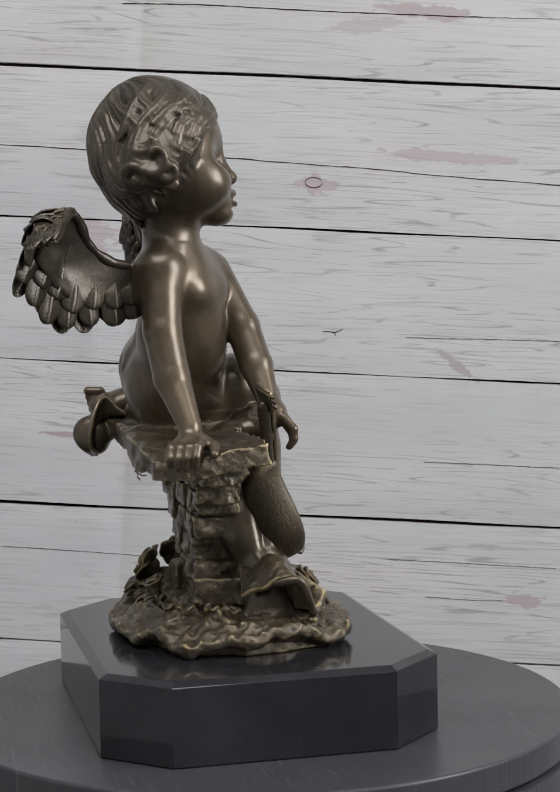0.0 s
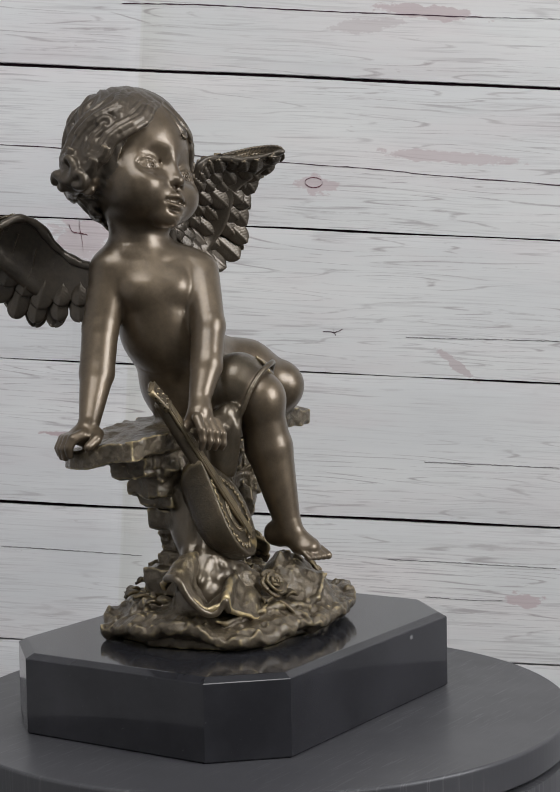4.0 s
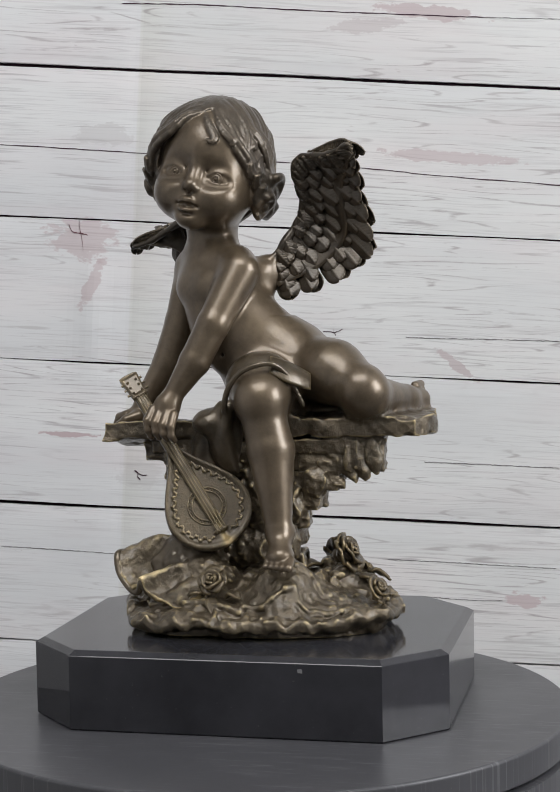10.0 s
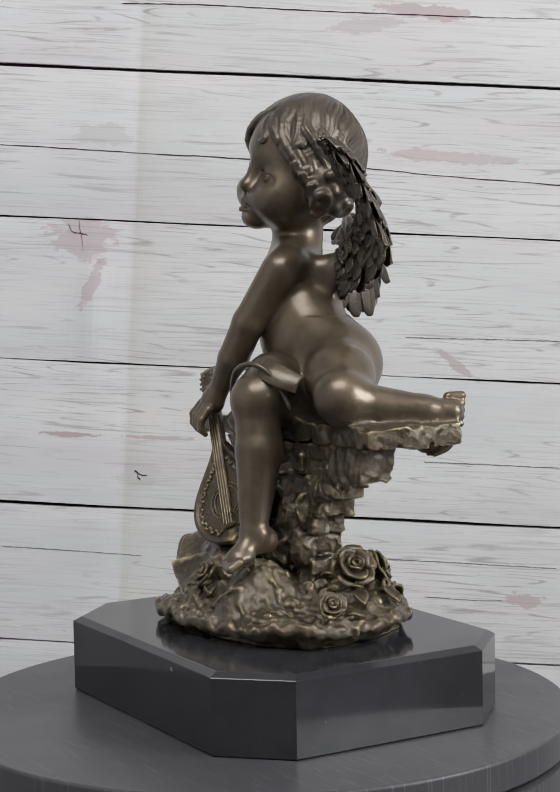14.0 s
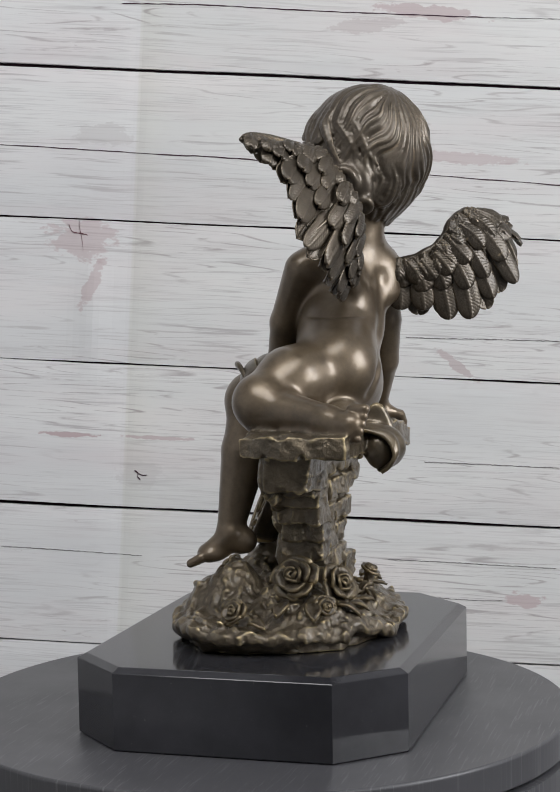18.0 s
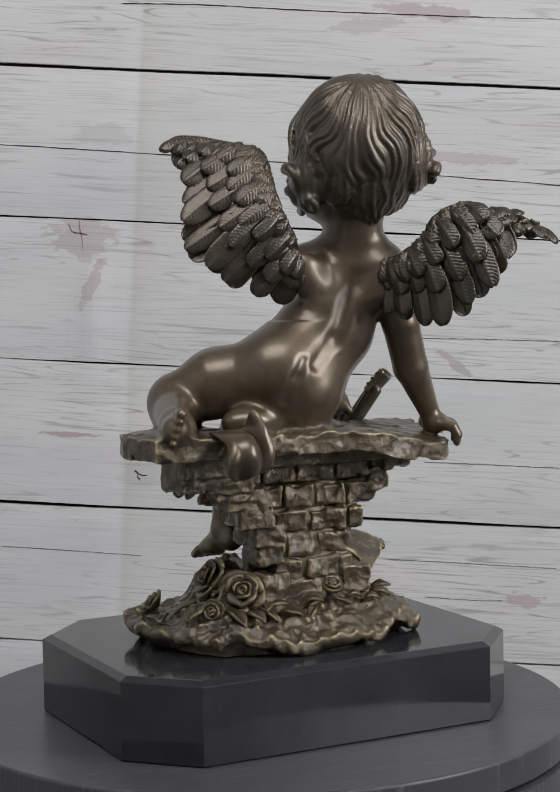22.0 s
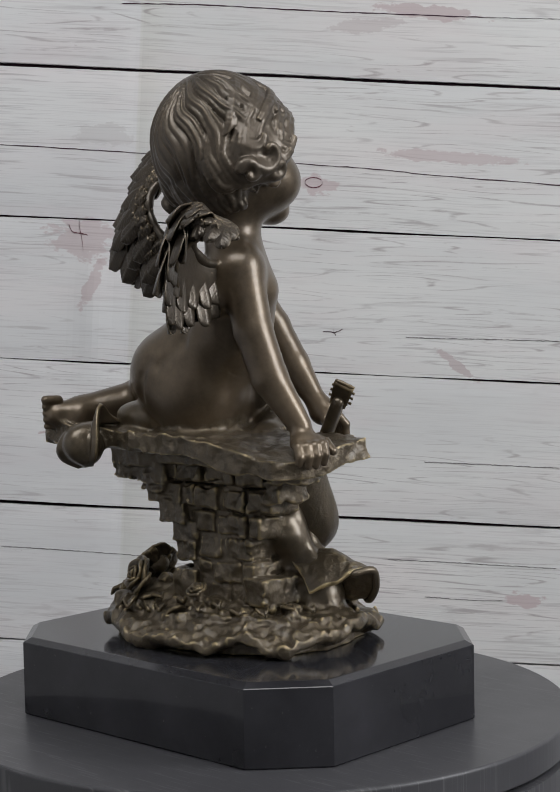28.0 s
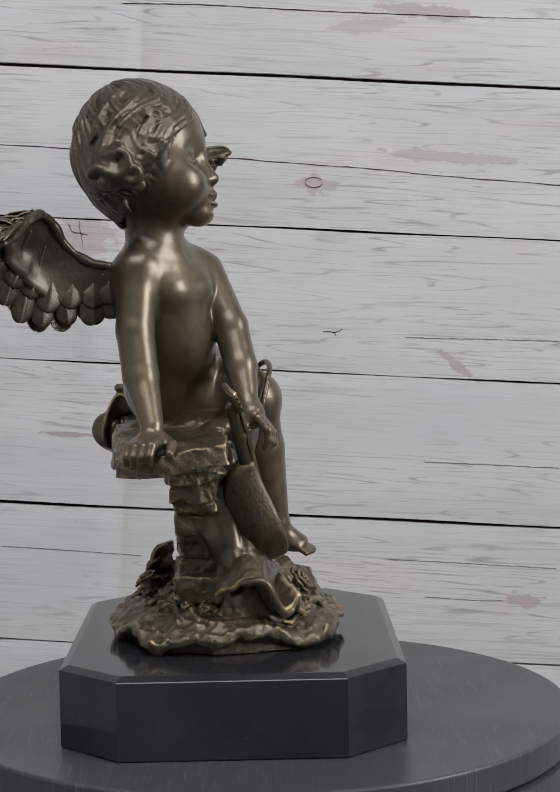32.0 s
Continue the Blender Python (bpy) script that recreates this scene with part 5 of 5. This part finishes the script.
def column():
    core = ((66, -13, 27, 1), (78, -13, 24, 0), (90.5, -13, 22, 1), (103, -13.5, 29, 0), (116, -13.5, 37, 1), (129.5, -12, 46, 0))
    for z, cx, half, odd in core:
        brick((cx, 30.5, z), (half - 2.2, 8.9, 6.5), 0, 0.5, int(z))
        x = cx - half - (0 if odd else 9)
        n = 0
        rs = np.random.RandomState(int(z * 2))
        while x < cx + half - 4:
            w = rs.uniform(17, 23)
            x0, x1 = max(x, cx - half), min(x + w, cx + half)
            if x1 - x0 > 6:
                out = rs.uniform(-0.5, 0.9)
                brick(((x0 + x1) / 2, 30 + 0.02 * (z - 66), z + rs.uniform(-0.4, 0.4)), ((x1 - x0) / 2 - 0.9, 10.2 + 0.02 * (z - 66) + out, 5.4), rs.uniform(-0.05, 0.05), 1.5, int(z) * 7 + n, 0.3)
            x += w
            n += 1
    brick((-6, 33, 136.5), (58, 13.5, 4.2), 0, 1.0, 77)
    # stepped stones under the two ends
    for c, h, a, sd in (((47, 34, 136), (17, 13, 6.5), 0.04, 1), ((35, 33, 127), (12, 12.5, 6.5), -0.06, 2), ((27, 32, 117), (12, 12, 6.2), 0.08, 3), ((20, 32, 107), (10, 11.6, 6), -0.08, 4),
                        ((14, 31, 97), (9, 11.4, 5.8), 0.1, 5), ((11, 31, 87), (8, 11.4, 5.6), -0.1, 6), ((58, 35, 131), (7, 11, 9), 0.12, 7), ((49, 24, 130), (6, 5, 8), 0.3, 12), ((34, 23, 121), (6, 4.5, 8), 0.2, 13), ((25, 23, 111), (5, 4.5, 8), 0.3, 14),
                        ((-62, 33, 133), (9, 11.5, 6), 0.1, 8), ((-52, 32, 122), (6, 11.5, 5.6), -0.1, 9), ((-38, 31, 70), (8, 12, 7), -0.1, 11), ((12, 33, 70), (8, 12, 8), 0.1, 15)):
        brick(c, h, a, 1.6, 30 + sd, 0.6)
    brick((53, 33.5, 132), (12, 11.5, 9.4), 0.08, 1.8, 97, 0.8)
    for n, (c, h) in enumerate((((-4, 20, 118), (10, 6, 14)), ((0, 19, 97), (9, 6, 14)), ((-8, 18, 82), (13, 8, 12)), ((10, 21, 84), (8, 7, 13)), ((16, 20, 104), (7, 5, 10)), ((28, 21, 117), (8, 5, 8)), ((-28, 20, 124), (14, 7, 9)), ((-48, 24, 129), (10, 8, 8)))):
        rock(c, h, 2.6, 1.2, 400 + n, 0.008)
    for n, (x_, z_, a) in enumerate(((60, 131, -0.2), (52, 128, -0.45), (44, 125, -0.75), (36, 119, -1.0))):
        turn = np.array(((math.cos(a), 0, -math.sin(a)), (0, 1, 0), (math.sin(a), 0, math.cos(a))))
        rock((x_, 22.5, z_), (4.2, 3.4, 10.5), 1.3, 0.4, 420 + n, 0.007, turn)
    brick((33, 32.5, 125), (10, 12, 8), -0.1, 1.8, 98, 0.8)
    slab([(-90, 13), (-58, 14), (-20, 20), (30, 18), (84, 17), (92, 36), (88, 71), (60, 74), (20, 71), (-30, 74), (-76, 68), (-86, 58)], 141.0, 151.6, 1.5, 1, ROCK, 11, 0.010, 0.018, 0.19)
    rs = np.random.RandomState(21)
    edge = [(-90, 13), (-58, 14), (-20, 20), (30, 18), (84, 17), (92, 36), (88, 71), (60, 74), (20, 71), (-30, 74), (-76, 68), (-86, 58), (-90, 13)]
    for n in range(46):
        p = along([(a, b, 0.0) for a, b in edge], rs.uniform(0, 1))
        oval((p[0] + rs.uniform(-1, 1), p[1] + rs.uniform(-1, 1), rs.choice((140.8, 152.0)) + 0.018 * p[0] - 0.19 * min(1, max(0, (-p[0] - 30) / 50)) * (p[1] - 17)), (rs.uniform(2.5, 6), rs.uniform(1.6, 4), rs.uniform(1.2, 3)), 0.7, ROCK, FLAT, True)
    # the cut signature in the back edge, as short strokes
    for i in range(9):
        x = -6 - 4.4 * i
        drop = 0.19 * min(1, max(0, (-x - 30) / 50)) * 56 + 0.4
        limb((x, 73.6 - 0.02 * x, 143.6 - drop), (x - 1.2, 73.6 - 0.02 * x, 146.8 + 1.0 * (i % 3) - drop), 0.8, 0.6, 0.4, ROCK, True)


def flowers():
    rose((42, 33, 76), (0.82, -0.12, 0.5), 9.8, 1)
    rose((35.5, 52.5, 71.5), (0.35, 0.82, 0.45), 9.6, 6)
    rose((64, 7, 61.5), (0.75, -0.35, 0.6), 5.8, 3)
    rose((-19.5, -21.5, 69), (-0.15, -0.8, 0.6), 6.4, 2)
    rose((50, 50, 63), (0.7, 0.6, 0.3), 5.0, 5)
    # an upright bud on its stalk
    limb((-13, 57, 56), (-13, 58.5, 71), 3.4, 2.6, 2, ROCK)
    rose((-13, 58.5, 71), (0.0, 0.45, 0.9), 4.4, 4)
    # leaves lie and curl on the ground round the flowers: from, to, width, lift of the tip
    for x0, y0, x1, y1, w, lift in ((30, 50, 20, 62, 5.2, 1), (24, 54, 12, 60, 4.2, 5), (16, 56, 8, 66, 3.6, 2), (44, 54, 40, 66, 5.0, -1), (52, 44, 64, 48, 5.2, 3), (50, 30, 62, 28, 4.8, 4), (28, 36, 20, 26, 4.4, 1),
                                    (64, 14, 68, 24, 4.2, 1), (62, 8, 68, 0, 4.0, -2), (-20, -25, -16, -34, 4.2, -5), (-12, -24, -3, -27, 4.0, 1), (-24, -22, -32, -26, 4.0, 2), (2, 56, -6, 62, 3.2, 6), (-4, 58, 4, 66, 3.0, 1),
                                    (-22, 56, -30, 60, 3.6, 5), (-34, 54, -42, 58, 4.2, 2), (-44, 46, -52, 50, 4.4, 4), (-50, 34, -60, 38, 4.2, 5), (-56, 24, -64, 28, 3.8, 2), (36, 58, 30, 68, 4.4, 2), (20, 52, 26, 62, 3.4, 7), (-10, 54, -20, 66, 3.4, 3)):
        a, b = np.array((x0, y0, ground_at(x0, y0) + 1.2)), np.array((x1, y1, ground_at(x1, y1) + 1.0 + lift))
        leaf(a, b, w * 0.9, (0.15 * (x1 - x0) / 10, 0.15 * (y1 - y0) / 10, 1))
    rs = np.random.RandomState(4)
    for _ in range(26):
        a = rs.uniform(0, 2 * math.pi)
        x, y = -4 + rs.uniform(34, 52) * math.cos(a), 32 + rs.uniform(22, 34) * math.sin(a)
        if y < 4 and x > -30:
            continue
        rock((x, y, ground_at(x, y)), (rs.uniform(2.5, 5), rs.uniform(2.5, 5), rs.uniform(1.8, 4)), 1.0, 1.2, int(rs.randint(999)), 0.004)


def eye_rings():
    for side, up in EYES:
        c = on_head(side + 0.4 + 0.5 * (1 if side > 0 else -1), 29.95, up + 0.4)
        for R, r in ((3.3, 0.45), (1.7, 0.4), (0.35, 0.5)):
            tube([c + FACE[0] * R * math.cos(q) + FACE[2] * R * math.sin(q) - FACE[1] * 0.075 * R * R for q in np.linspace(0, 2 * math.pi, 25)], r, SKIN, 6)


def statue():
    ground_mass()
    column()
    figure()
    head()
    hair()
    drapery()
    flowers()
    wings()
    mandolin()
    eye_rings()
    verts, quads, kinds = skin_mesh()
    vs, qs, ks, base = [verts], [quads], [kinds], len(verts)
    for v, q, k in LOOSE:
        vs.append(v)
        qs.append(q + base)
        ks.append(np.full(len(q), k))
        base += len(v)
    verts, quads, kinds = np.concatenate(vs), np.concatenate(qs), np.concatenate(ks)
    me = bpy.data.meshes.new("statue")
    me.vertices.add(len(verts))
    me.vertices.foreach_set("co", verts.astype(np.float32).ravel())
    me.loops.add(quads.size)
    me.loops.foreach_set("vertex_index", quads.astype(np.int32).ravel())
    me.polygons.add(len(quads))
    me.polygons.foreach_set("loop_start", np.arange(0, quads.size, 4, dtype=np.int32))
    for m in (BRONZE_SKIN, BRONZE_HAIR, BRONZE_ROCK, BRONZE_CLOTH, BRONZE_WING, BRONZE_LEAF):
        me.materials.append(m)
    me.polygons.foreach_set("material_index", np.where(kinds == DETAIL, SKIN, np.where(kinds == LEAF, 5, kinds)).astype(np.int32))
    me.polygons.foreach_set("use_smooth", np.ones(len(quads), bool))
    me.update(calc_edges=True)
    return tagged(new("statue", me), "brown patinated bronze winged cherub statue with a mandolin", "statue")


bronze_statue = statue()


# ---- what turns ----
def motions():
    turns = [(0.5 * i, pose(0, 0, 0, 0, 0, SPIN_START + SPIN_RATE * 0.5 * i)) for i in range(65)]
    walk(disc, turns)
    walk(marble, turns)
    walk(bronze_statue, turns)


motions()
